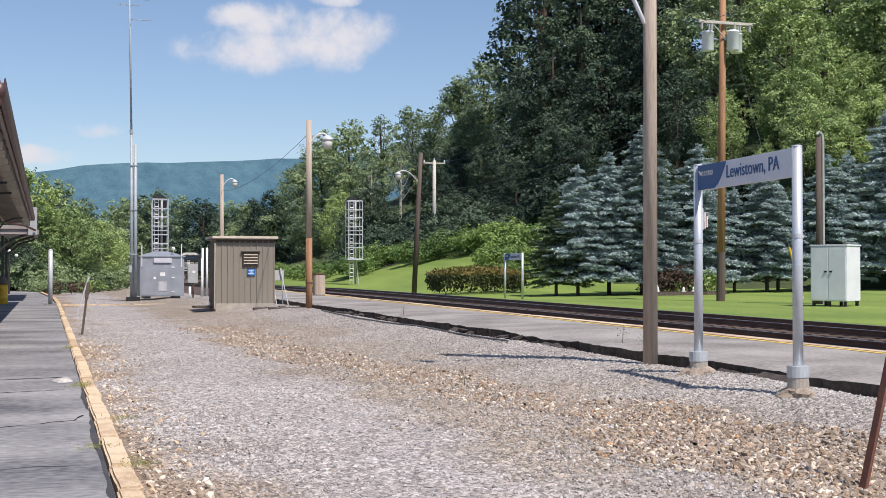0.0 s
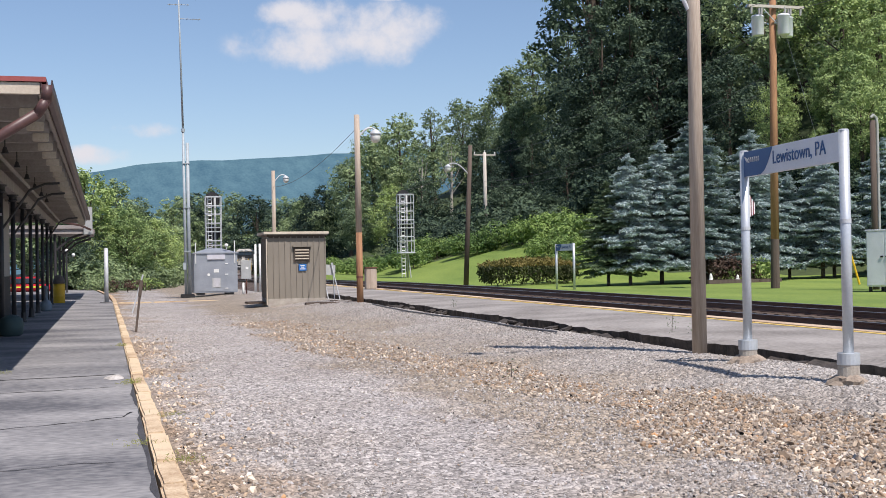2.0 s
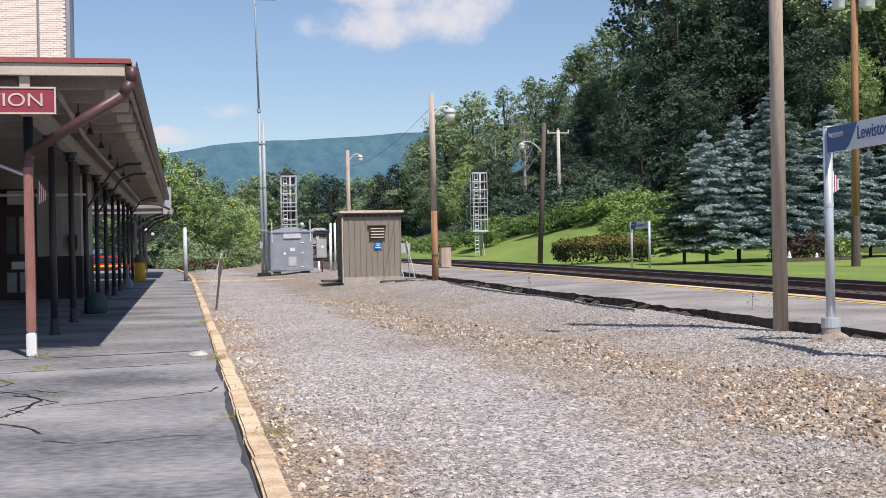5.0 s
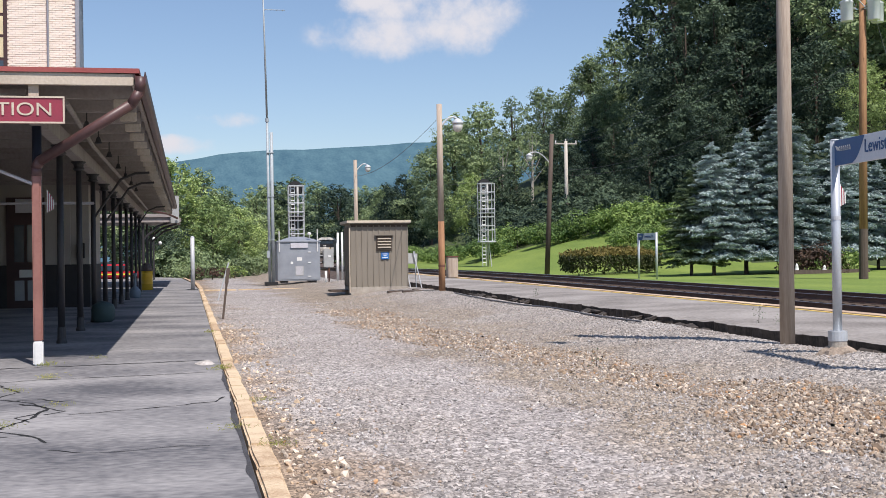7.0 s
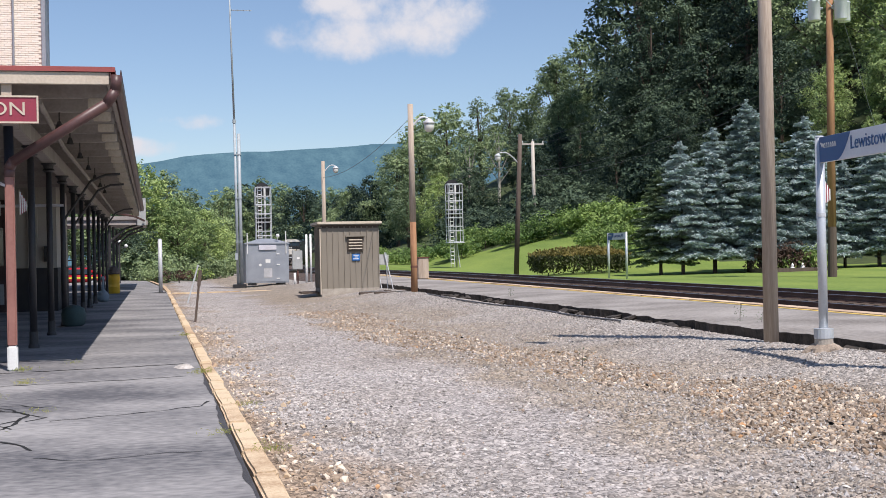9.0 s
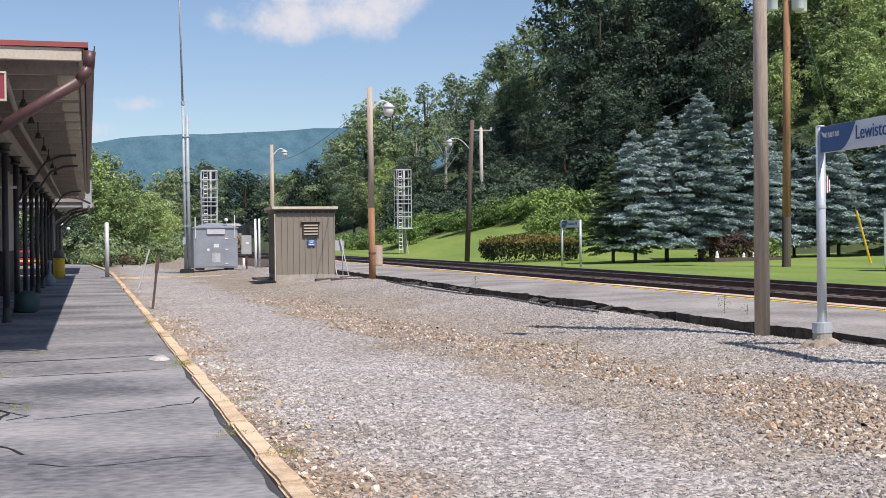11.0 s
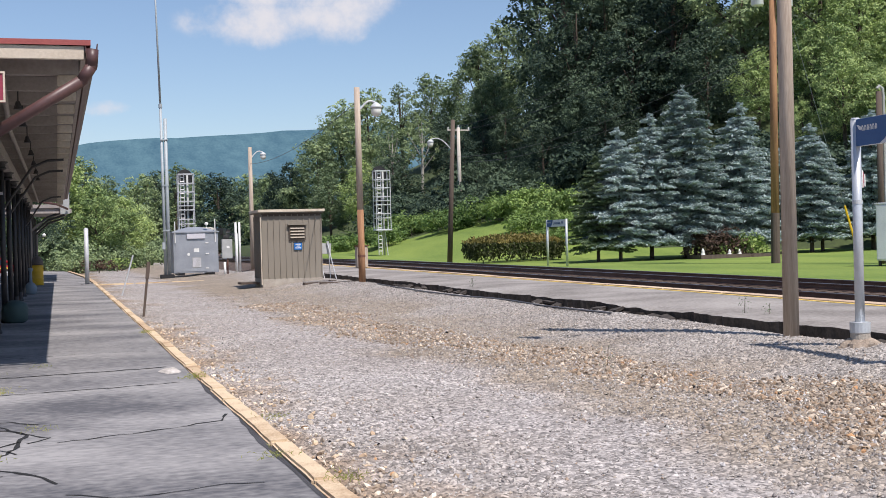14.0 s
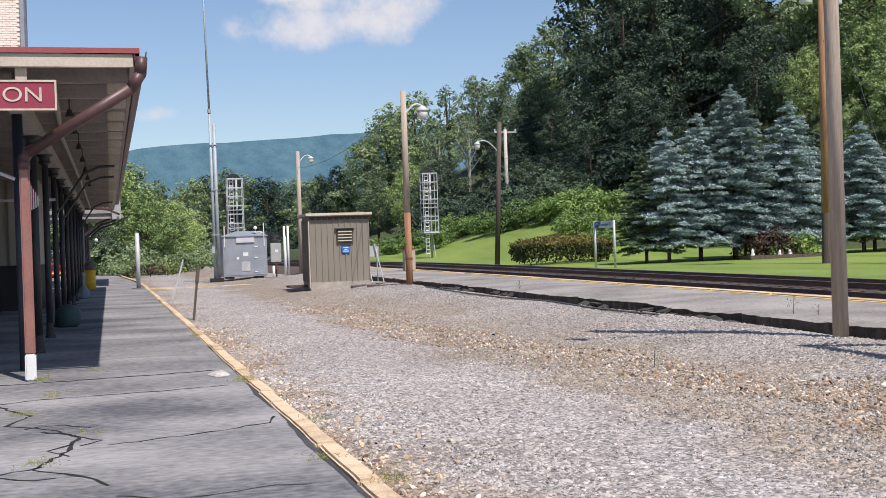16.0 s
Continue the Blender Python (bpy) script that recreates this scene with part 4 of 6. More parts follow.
green_weed = make_bush("bright green weeds at the yard's end", "leaf_light", 2.4, 1.8, 1.3, 38, 0.09, 260, 10)
green_weed.matrix_world = pose(3.3, 96, 0)

# blue spruces in a row on the lawn
spruces = [make_spruce("blue-grey spruce with drooping boughs on the lawn", "leaf_blue", 9, 6.4, 41), make_spruce("blue-grey spruce with dense boughs on the lawn", "leaf_blue", 9, 5.6, 42),
           make_spruce("grey-green spruce beside the blue spruces", "leaf_spruce_green", 9, 6.0, 43)]
spruce_used = set()
for k, x, y, top, wide in ((2, 27.3, 62.5, 6.0, 1.1), (0, 28.4, 62, 7.5, 0.95), (0, 30.5, 62.4, 8.3, 1.0), (1, 32.4, 62, 9.8, 1.05), (0, 36.4, 62.8, 9.0, 1.05), (1, 39.2, 63.4, 6.6, 1.0), (0, 40.8, 62.4, 7.8, 1.1), (1, 42.2, 63.4, 7.0, 1.1), (0, 45.0, 62.4, 8.6, 1.05),
                           (1, 46.8, 62.8, 8.9, 1.0), (0, 49.2, 62, 11.4, 1.1), (1, 52, 62.5, 10.5, 1.1), (2, 34.4, 64.5, 8.2, 1.0), (1, 55, 63, 11, 1.1)):
    m = pose(x, y, lawn_z(x, y), 0, 0, rng.uniform(0, 360))
    s = (top - lawn_z(x, y)) / 9
    if k in spruce_used:
        ob = copy_thing(spruces[k], m)
    else:
        ob = spruces[k]
        ob.matrix_world = m
        spruce_used.add(k)
    ob.scale = (s * wide, s * wide, s)

# clipped hedge with rusty tips
r = np.random.RandomState(51)
n = 9000
u, w2 = r.uniform(-1, 1, n), r.uniform(-1, 1, n)
hh = r.rand(n) ** 0.6
hx, hy = 3.0, 1.35
edge = np.maximum(np.abs(u), np.abs(w2)) ** 3
hz = 1.12 * hh * (1 - 0.28 * edge)
hedge = thing("hedge", "low clipped dark hedge with rusty brown tips on the lawn", "hedge", (25.6, 71, lawn_z(25.6, 71)))
cs = np.stack([u * hx * (0.9 + 0.1 * np.sqrt(hh)), w2 * hy * (0.9 + 0.1 * np.sqrt(hh)), hz + 0.08], 1) + r.randn(n, 3) * 0.05
keep = (np.abs(u) > 0.82) | (np.abs(w2) > 0.72) | (hh > 0.8)
cs = cs[keep]
low = cs[:, 2] < 0.86
for nm, sel, mt in (("hedge_body", low, "leaf_hedge"), ("hedge_top", ~low, "leaf_rust")):
    c2 = cs[sel]
    ob = new(nm, leaf_cloud(nm, c2, r.randn(len(c2), 3) + np.array([0, -0.3, 0.6]), r.uniform(0.06, 0.12, len(c2)), mt, r))
    ob.parent = hedge

hedge.scale = (1.0, 1.0, 1.35)

# ---- far ridge, a backdrop with haze in its colour ----
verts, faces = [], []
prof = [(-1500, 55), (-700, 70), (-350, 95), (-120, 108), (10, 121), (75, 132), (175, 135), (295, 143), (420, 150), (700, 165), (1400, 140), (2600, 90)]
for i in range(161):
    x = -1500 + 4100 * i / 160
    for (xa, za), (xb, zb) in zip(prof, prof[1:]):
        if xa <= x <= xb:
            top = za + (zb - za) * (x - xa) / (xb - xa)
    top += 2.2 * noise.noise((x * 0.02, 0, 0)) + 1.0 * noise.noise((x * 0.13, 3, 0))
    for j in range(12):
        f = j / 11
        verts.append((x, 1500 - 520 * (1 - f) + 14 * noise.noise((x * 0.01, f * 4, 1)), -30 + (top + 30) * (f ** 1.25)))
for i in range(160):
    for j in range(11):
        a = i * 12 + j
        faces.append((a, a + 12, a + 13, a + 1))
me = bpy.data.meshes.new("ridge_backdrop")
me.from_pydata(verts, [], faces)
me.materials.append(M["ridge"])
tagged(new("ridge_backdrop", me), "long wooded mountain ridge with distance haze in its glowing blue-green colour", "mountain", kind="structure")


# ---- poles, lamps and wires ----
def pole_body(parent, lean, height, r0, r1, mat, mat_low=None, split=0.0):
    top = Vector((lean[0], lean[1], height))
    if mat_low:
        mid = top * (split / height)
        rm = r0 + (r1 - r0) * split / height
        part("pole_foot", rod((0, 0, -0.3), mid, r0, rm, 14), mat_low, parent, smooth=True)
        part("pole", rod(mid, top, rm * 0.995, r1, 14), mat, parent, smooth=True)
    else:
        part("pole", rod((0, 0, -0.3), top, r0, r1, 14), mat, parent, smooth=True)


def street_lamp(parent, root, head, arch=0.25):
    """A bracket arm that ends in a round glass lamp under a metal hood."""
    a, b = Vector(root), Vector(head)
    pts = []
    for k in range(9):
        t = k / 8
        p = a.lerp(b, t)
        p.z = a.z + (b.z + 0.2 - a.z) * math.sin(t * math.pi / 2) + arch * math.sin(t * math.pi)
        pts.append(p)
    arm = part("bracket_arm", tube(pts, 0.035), "galvanised", parent)
    hood = part("lamp_hood", lathe([(0.05, 0.0), (0.10, -0.03), (0.20, -0.12), (0.22, -0.18), (0.2, -0.19)], 14), "galvanised", parent, smooth=True)
    hood.location = (b.x, b.y, b.z + 0.22)
    globe = part("lamp_globe", lathe([(0.17, 0.0), (0.19, -0.08), (0.17, -0.2), (0.10, -0.28), (0.02, -0.3)], 14), "lamp_glass", parent, smooth=True)
    globe.location = (b.x, b.y, b.z + 0.03)


near_pole = thing("utility_pole", "weathered grey-brown wooden pole in the gravel", "utility pole", (9.2, 16.6, 0.1))
pole_body(near_pole, (0.02, 0, 0), 9.2, 0.115, 0.095, "pole_wood")
street_lamp(near_pole, (-0.08, 0, 5.35), (-1.2, 0.3, 6.6), 0.1)
lamp_pole = thing("lamp_pole", "wooden pole with rust-brown foot and glass street lamp", "lamp pole", (9.17, 42.7, 0.16))
pole_body(lamp_pole, (-0.02, 0, 0), 6.86, 0.125, 0.10, "pole_wood", "pole_brown", 2.6)
street_lamp(lamp_pole, (0.08, 0, 6.1), (0.66, 0.0, 6.12), 0.12)
part("band", rod((0, 0, 0.95), (0, 0, 1.03), 0.13, seg=14), "rust", lamp_pole)
far_lamp = thing("lamp_pole", "grey wooden pole with a street lamp far down the line", "lamp pole", (11.35, 82, 0.1))
pole_body(far_lamp, (0, 0, 0), 8.0, 0.16, 0.12, "pole_wood")
street_lamp(far_lamp, (0.1, 0, 7.3), (0.86, 0, 7.45), 0.15)
lean_pole = thing("lamp_pole", "dark leaning wooden pole with curved lamp arm", "lamp pole", (22.42, 74, lawn_z(22.42, 74)))
pole_body(lean_pole, (0.46, 0, 0), 8.95, 0.17, 0.13, "pole_dark")
street_lamp(lean_pole, (0.3, 0, 7.1), (-1.05, 0, 7.5), 0.2)
white_pole = thing("utility_pole", "pale bleached wooden pole with a crossarm among trees", "utility pole", (35.16, 110, lawn_z(35.16, 110)))
hz0 = 12.14 - lawn_z(35.16, 110)
pole_body(white_pole, (0, 0, 0), hz0, 0.2, 0.15, "pole_pale")
part("crossarm", box(-1.08, 1.08, -0.06, 0.06, hz0 - 0.3, hz0 - 0.18), "pole_pale", white_pole)
for v in (-1.0, -0.0, 1.0):
    part("insulator", rod((v, 0, hz0 - 0.18), (v, 0, hz0 + 0.06 + (0.15 if v == 0 else 0)), 0.07, 0.05, 8), "white", white_pole)

xb = lawn_z(29.12, 48)
transformer_pole = thing("transformer_pole", "orange-brown wooden pole carrying three grey transformers", "utility pole", (29.12, 48, xb))
pole_body(transformer_pole, (0.2, 0, 0), 16.0, 0.19, 0.14, "pole_brown")
part("pole_sleeve", rod((0, 0, 0), (0.03, 0, 2.2), 0.2, 0.19, 14), "pole_dark", transformer_pole, "dark creosoted foot")
part("crossarm", box(-1.2, 1.55, -0.30, -0.18, 12.5, 12.62), "pole_pale", transformer_pole)
for x in (-0.5, 0.75):
    part("crossarm_brace", rod((x, -0.24, 12.5), (0.15, -0.2, 11.9), 0.025, seg=6), "galvanised", transformer_pole)
for x in (-1.05, -0.55, 0.9, 1.4):
    part("insulator", rod((x, -0.24, 12.2), (x, -0.24, 12.5), 0.05, 0.06, 8), "porcelain", transformer_pole)
can = [(0.06, -0.02), (0.25, 0.0), (0.27, 0.03), (0.27, 0.8), (0.29, 0.82), (0.29, 0.86), (0.22, 0.92), (0.05, 0.95)]
for x, y in ((-0.55, 0.1), (0.48, -0.35), (0.95, 0.15)):
    t = part("transformer_can", lathe(can, 16), "can_grey", transformer_pole, "pale grey transformer can", smooth=True)
    t.location = (x, y, 11.3)
    b = part("bushing", rod((0.08, 0, 0.92), (0.08, 0, 1.25), 0.05, 0.035, 8), "porcelain", t)
    part("bracket", rod((0, 0, 0.55), (-x * 0.7, -y * 0.7, 0.55), 0.05, seg=6), "galvanised", t)


def cable(name, label, a, b, sag, r, mat="wire", parent=None):
    a, b = Vector(a), Vector(b)
    pts = [a.lerp(b, k / 14) - Vector((0, 0, sag * 4 * (k / 14) * (1 - k / 14))) for k in range(15)]
    ob = part(name, sweep(pts, [(r, 0), (0, r), (-r, 0), (0, -r)]), mat, parent)
    if parent is None:
        tagged(ob, label, "cable", group="overhead wires")
    return ob


cable("guy_wire", "", (0.17, -0.1, 13.2), (3.9, -0.6, 0.15), 0.0, 0.018, "galvanised", transformer_pole)
part("guy_guard", rod((3.9, -0.6, 0.1), (3.9 - 0.66, -0.6 + 0.09, 2.45), 0.05, seg=8), "guard", transformer_pole, "bright yellow guy-wire guard")
for a, b, sg in (((34.15, 110, 12.05), (28.0, 47.8, 12.75), 1.1), ((36.15, 110, 12.05), (30.5, 47.8, 12.75), 1.1), ((35.0, 109.9, 9.4), (29.2, 47.8, 9.9), 1.2), ((35.2, 109.9, 8.9), (29.3, 47.8, 9.3), 1.2),
                 ((9.1, 42.7, 6.5), (11.35, 82, 7.0), 0.5), ((22.8, 74, 7.6), (28.0, 132, 9.3), 0.4), ((28.0, 47.8, 12.75), (26, 5, 13), 0.8), ((30.5, 47.8, 12.75), (29, 5, 13), 0.8)):
    cable("overhead_wire", "thin black overhead wire between poles", a, b, sg, 0.012)

# ---- station name signs ----
def station_sign(label, at, turn, span, height, base=True):
    sign = thing("station_sign", label, "sign", at, turn, group="station name signs")
    s = span / 2
    top = height
    for x in (-s, s):
        post = part("post", rod((x, 0, 0.0), (x, 0, top), 0.062, seg=16), "sign_post", sign, smooth=True)
        part("post_cap", rod((x, 0, top), (x, 0, top + 0.015), 0.066, 0.05, 16), "sign_post", post)
        if base:
            part("footing", lathe([(0.13, -0.25), (0.128, 0.0), (0.122, 0.16), (0.12, 0.165)], 18), "concrete", sign, "rough concrete footing").location = (x, 0, 0)
            part("collar", lathe([(0.125, 0.12), (0.132, 0.13), (0.132, 0.26), (0.08, 0.265)], 18), "sign_post", sign, "grey cast collar").location = (x, 0, 0)
            part("clamp", rod((x, 0, top * 0.62), (x, 0, top * 0.62 + 0.05), 0.067, seg=16), "galvanised", post)
    z0, z1 = top - 0.36, top - 0.01
    board = part("board", box(-s + 0.06, s - 0.06, -0.03, 0.03, z0, z1, 0.006), "sign_face", sign, "pale grey sign board")
    w = span - 0.12
    bm = bmesh.new()
    pts = [(-s + 0.062, z0 + 0.004)]
    for k in range(9):
        t = k / 8
        pts.append((-s + 0.06 + w * (0.20 + 0.14 * t ** 0.6), z0 + 0.004 + (z1 - z0 - 0.008) * t))
    pts.append((-s + 0.062, z1 - 0.004))
    bm.faces.new([bm.verts.new((x, -0.034, z)) for x, z in pts])
    part("blue_panel", bm, "sign_blue", board, "dark blue curved panel")
    lettering("name_lettering", "Lewistown, PA", 0.25 * span / 2.7, "sign_blue", board, (-s + 0.06 + w * 0.335, -0.036, z0 + 0.115), wide=0.93)
    zc = (z0 + z1) / 2 + 0.05
    bm = bmesh.new()
    for k in range(3):
        x = -s + 0.085 + k * 0.032
        bm.faces.new([bm.verts.new(p) for p in ((x, -0.037, zc + 0.05 - k * 0.012), (x + 0.05, -0.037, zc + 0.045 - k * 0.012), (x + 0.075, -0.037, zc - 0.02 - k * 0.006), (x + 0.06, -0.037, zc - 0.02 - k * 0.006))])
    part("emblem", bm, "white", board)
    bm = bmesh.new()
    for k in range(6):
        x = -s + 0.20 + k * 0.06
        for q in ((x, x + 0.016, -0.034, 0.034), (x + 0.016, x + 0.036, 0.012, 0.034), (x + 0.028, x + 0.044, -0.034, 0.012)):
            bm.faces.new([bm.verts.new(p) for p in ((q[0], -0.037, zc + q[2]), (q[1], -0.037, zc + q[2]), (q[1], -0.037, zc + q[3]), (q[0], -0.037, zc + q[3]))])
    part("logo_bars", bm, "white", board)
    return sign


station_sign("grey and blue Lewistown station sign on two posts in gravel", (8.81, 13.25, 0.16), -94.4, 2.71, 2.88)
station_sign("small grey and blue station sign on the lawn", (23.29, 58.75, lawn_z(23.3, 58.7)), -90, 2.5, 2.36, base=False)

# heaved earth and broken concrete round the sign's footings
for side in (-1, 1):
    mx, my = 8.81 + 0.104 * side, 13.25 + 1.351 * side
    bm = lathe([(0.42, -0.06), (0.36, 0.02), (0.27, 0.07), (0.17, 0.10), (0.14, 0.105)], 22)
    for vert in bm.verts:
        bumpy = noise.noise((vert.co.x * 7 + mx, vert.co.y * 7 + my, vert.co.z * 9))
        vert.co.xy *= 1 + 0.45 * bumpy
        vert.co.z += 0.05 * noise.noise((vert.co.x * 11, vert.co.y * 11 + my, 3))
    mound = part("footing_mound", bm, "mound")
    mound.matrix_world = pose(mx, my, yard_z(mx, my) + 0.01)
    mound.scale = (0.62, 0.62, 0.8)
    tagged(mound, "heaved brown earth and broken concrete round a sign footing", "mound", group="footing mounds")


# small striped flag behind the sign post
def small_flag(label, at, turn):
    flag = thing("small_flag", label, "flag", at, turn)
    part("staff", rod((0, 0, 0), (0.02, 0, 0.55), 0.008, seg=6), "pole_wood", flag)
    for k in range(7):
        x = 0.02 + k * 0.032
        part("stripe", box(x, x + 0.033, -0.01 + 0.012 * (k % 2), 0.0 + 0.012 * (k % 2), 0.0 + k * 0.012, 0.50 - k * 0.035, 0.003), "sign_red" if k % 2 else "white", flag)
    return flag


small_flag("small faded striped flag hanging by the sign post", (8.99, 14.7, 2.12), 10).scale = (0.6, 0.6, 0.75)

# ---- steel stakes ----
stake = thing("steel_stake", "rusty perforated steel post leaning in the rubble", "post", (6.02, 7.1, -0.05))
d = Vector((0.42, 0.0, 1.66))
for x0, x1, y0, y1 in ((-0.03, 0.03, 0.0, 0.006), (-0.036, -0.03, -0.02, 0.006), (0.03, 0.036, -0.02, 0.006)):
    bm = box(x0, x1, y0, y1, -0.2, d.length)
    bmesh.ops.transform(bm, matrix=d.to_track_quat("Z", "Y").to_matrix().to_4x4(), verts=bm.verts)
    part("flange", bm, "rust", stake)
bm = bmesh.new()
for k in range(52):
    p = d.normalized() * (0.1 + k * 0.03)
    rod(p + Vector((0, -0.004, 0)), p + Vector((0, -0.001, 0)), 0.006, seg=6, bm=bm)
part("punched_holes", bm, "galvanised", stake, "row of pale punched holes")
part("ribbon", box(0.40, 0.46, -0.035, -0.02, 1.38, 1.62, 0.006), "loco_white", stake, "faded pale marker ribbon")
stake2 = thing("marker_post", "thin dark leaning marker post in the gravel", "post", (1.07, 32.6, -0.08))
bm = box(-0.03, 0.03, -0.015, 0.015, -0.2, 0.95)
bmesh.ops.transform(bm, matrix=pose(0, 0, 0, 0, 6.5, 0), verts=bm.verts)
part("post", bm, "pole_dark", stake2)
bm = box(-0.045, 0.045, -0.03, 0.02, 0.93, 1.36, 0.006)
bmesh.ops.transform(bm, matrix=pose(0, 0, 0, 0, 6.5, 0), verts=bm.verts)
part("marker", bm, "pole_dark", stake2, "dark rusty marker strip")
stake3 = thing("leaning_rod", "pale leaning rod in the gravel", "post", (1.25, 47.5, -0.08))
part("rod", rod((0, 0, -0.1), (0.45, 0, 1.45), 0.03, seg=8), "galvanised", stake3)
bollard = thing("steel_post", "tall plain galvanised post at the kerb", "post", (0.36, 61, 0))
part("tube", rod((0, 0, 0), (0, 0, 2.58), 0.10, seg=16), "galvanised", bollard, smooth=True)
part("cap", lathe([(0.102, 2.58), (0.1, 2.61), (0.05, 2.64), (0.01, 2.645)], 16), "galvanised", bollard)
part("foot_plate", box(-0.3, 0.25, -0.2, 0.2, 0, 0.02), "black", bollard)

# ---- equipment shed ----
shed = thing("equipment_shed", "brown vertical-board shed with louvred vent and flat roof", "shed", (6.48, 47.5, 0.1))
W, D, H = 2.28, 1.9, 2.72
part("plinth", box(-0.02, W + 0.02, -0.02, D, -0.3, 0.22, 0.01), "concrete", shed, "pale concrete plinth")
part("wall", box(0, W, 0, D, 0.22, H), "siding", shed)
for i in range(11):
    x = i * W / 10
    part("batten", box(x - 0.02, x + 0.02, -0.028, -0.002, 0.24, H - 0.12, 0.004), "siding", shed)
for i in range(10):
    x = (i + 0.5) * W / 10
    part("batten_end", box(x - 0.09, x + 0.09, -0.03, -0.003, H - 0.12, H - 0.06, 0.004), "siding_dark", shed)
for i in range(1, 12):
    part("side_batten", box(-0.028, -0.002, i * D / 11 - 0.02, i * D / 11 + 0.02, 0.24, H - 0.1), "siding", shed)
part("frieze", box(-0.03, W + 0.03, -0.035, -0.004, H - 0.06, H), "siding_dark", shed)
bm = box(-0.13, W + 0.1, -0.16, D + 0.2, H, H + 0.1, 0.012)
roof = part("roof", bm, "siding", shed)
part("roof_edge", box(-0.15, W + 0.12, -0.185, -0.162, H + 0.035, H + 0.135, 0.008), "roof_trim", roof, "pale metal roof edge")
part("roof_edge", box(-0.172, -0.15, -0.185, D + 0.2, H + 0.035, H + 0.135, 0.008), "roof_trim", roof)
vent = part("louvre", box(1.02, 1.66, -0.06, -0.004, 1.66, 2.24, 0.008), "siding_dark", shed, "dark framed louvred vent")
for i in range(4):
    z = 1.76 + i * 0.115
    bm = box(1.07, 1.61, -0.10, -0.055, z, z + 0.045)
    part("slat", bm, "roof_trim", vent)
part("vent_hood", box(0.96, 1.72, -0.13, -0.004, 2.25, 2.30, 0.006), "siding", vent)
plaque = part("plaque", box(1.2, 1.52, -0.05, -0.03, 1.30, 1.58, 0.01), "blue_plaque", shed, "blue notice plate")
for z, w3 in ((1.5, 0.2), (1.43, 0.12), (1.36, 0.22)):
    part("notice_bar", box(1.36 - w3 / 2, 1.36 + w3 / 2, -0.054, -0.051, z, z + 0.03), "white", plaque)
part("corner_pipe", tube([(-0.06, -0.06, 0.0), (-0.06, -0.06, H - 0.15)], 0.025), "roof_trim", shed)
part("step_board", box(-0.75, -0.05, 0.6, 1.6, 0.02, 0.1, 0.01), "pole_dark", shed)
stand = thing("sign_frame", "grey metal panel on thin leaning legs", "stand", (9.2, 47.95, 0.2))
for a, b in (((-0.25, 0, 0), (-0.42, 0.2, 1.05)), ((0.22, 0, -0.03), (-0.08, 0.25, 1.5)), ((0.05, 0.35, 0), (-0.02, 0.25, 1.5))):
    part("leg", rod(a, b, 0.022, seg=8), "galvanised", stand)
bm = box(-0.5, 0.03, -0.012, 0.012, 1.0, 1.42, 0.006)
bmesh.ops.transform(bm, matrix=pose(0, 0.22, 0, -4, 3, 0), verts=bm.verts)
part("panel", bm, "meter_grey", stand)
for k, (x, y, a, ln) in enumerate(((8.2, 45.2, 18, 1.4), (8.8, 44.0, 8, 1.8), (9.0, 45.6, 30, 1.0))):
    tie = thing("old_timber", "dark old timber lying in the gravel", "timber", (x, y, yard_z(x, y) - 0.06), a, group="old timbers")
    part("beam", box(-ln / 2, ln / 2, -0.07, 0.07, -0.03, 0.08, 0.012), "pole_dark", tie)

# ---- radio mast, cabinets, posts ----
mast = thing("radio_mast", "tall slim galvanised radio mast with antennas", "mast", (4.72, 70, 0.02))
part("lower_tube", rod((0, 0, 0), (-0.05, 0, 9.4), 0.085, 0.07, 14), "mast_steel", mast, smooth=True)
part("upper_tube", rod((-0.05, 0, 9.4), (-0.22, 0, 18.5), 0.06, 0.04, 12), "mast_steel", mast, smooth=True)
part("joint", rod((-0.05, 0, 9.3), (-0.05, 0, 9.5), 0.1, seg=12), "mast_steel", mast)
part("second_tube", rod((0.2, 0, 0), (0.18, 0, 8.7), 0.105, 0.095, 14), "mast_steel", mast, "shorter thick steel tube", smooth=True)
for z in (2.5, 5.0, 7.5):
    part("strap", box(-0.1, 0.3, -0.12, 0.12, z, z + 0.05), "mast_steel", mast)
part("base_block", box(-0.3, 0.45, -0.3, 0.3, -0.1, 0.12, 0.02), "black", mast)
for z, a, b in ((16.9, -0.75, 1.15), (16.55, -0.6, 0.6), (15.75, 0.0, 1.25)):
    ant = part("antenna_arm", rod((a - 0.2, 0, z), (b - 0.2, 0, z), 0.022, seg=6), "mast_steel", mast)
    for v in range(4):
        x = a - 0.2 + (b - a) * (0.1 + 0.27 * v)
        part("element", rod((x, -0.25, z), (x, 0.25, z), 0.012, seg=6), "mast_steel", ant)
part("whip", rod((0.3, 0, 16.9), (0.3, 0, 17.7), 0.018, seg=6), "white", mast)
part("junction_box", box(-0.16, 0.0, -0.2, -0.08, 1.5, 1.9, 0.01), "mast_steel", mast)

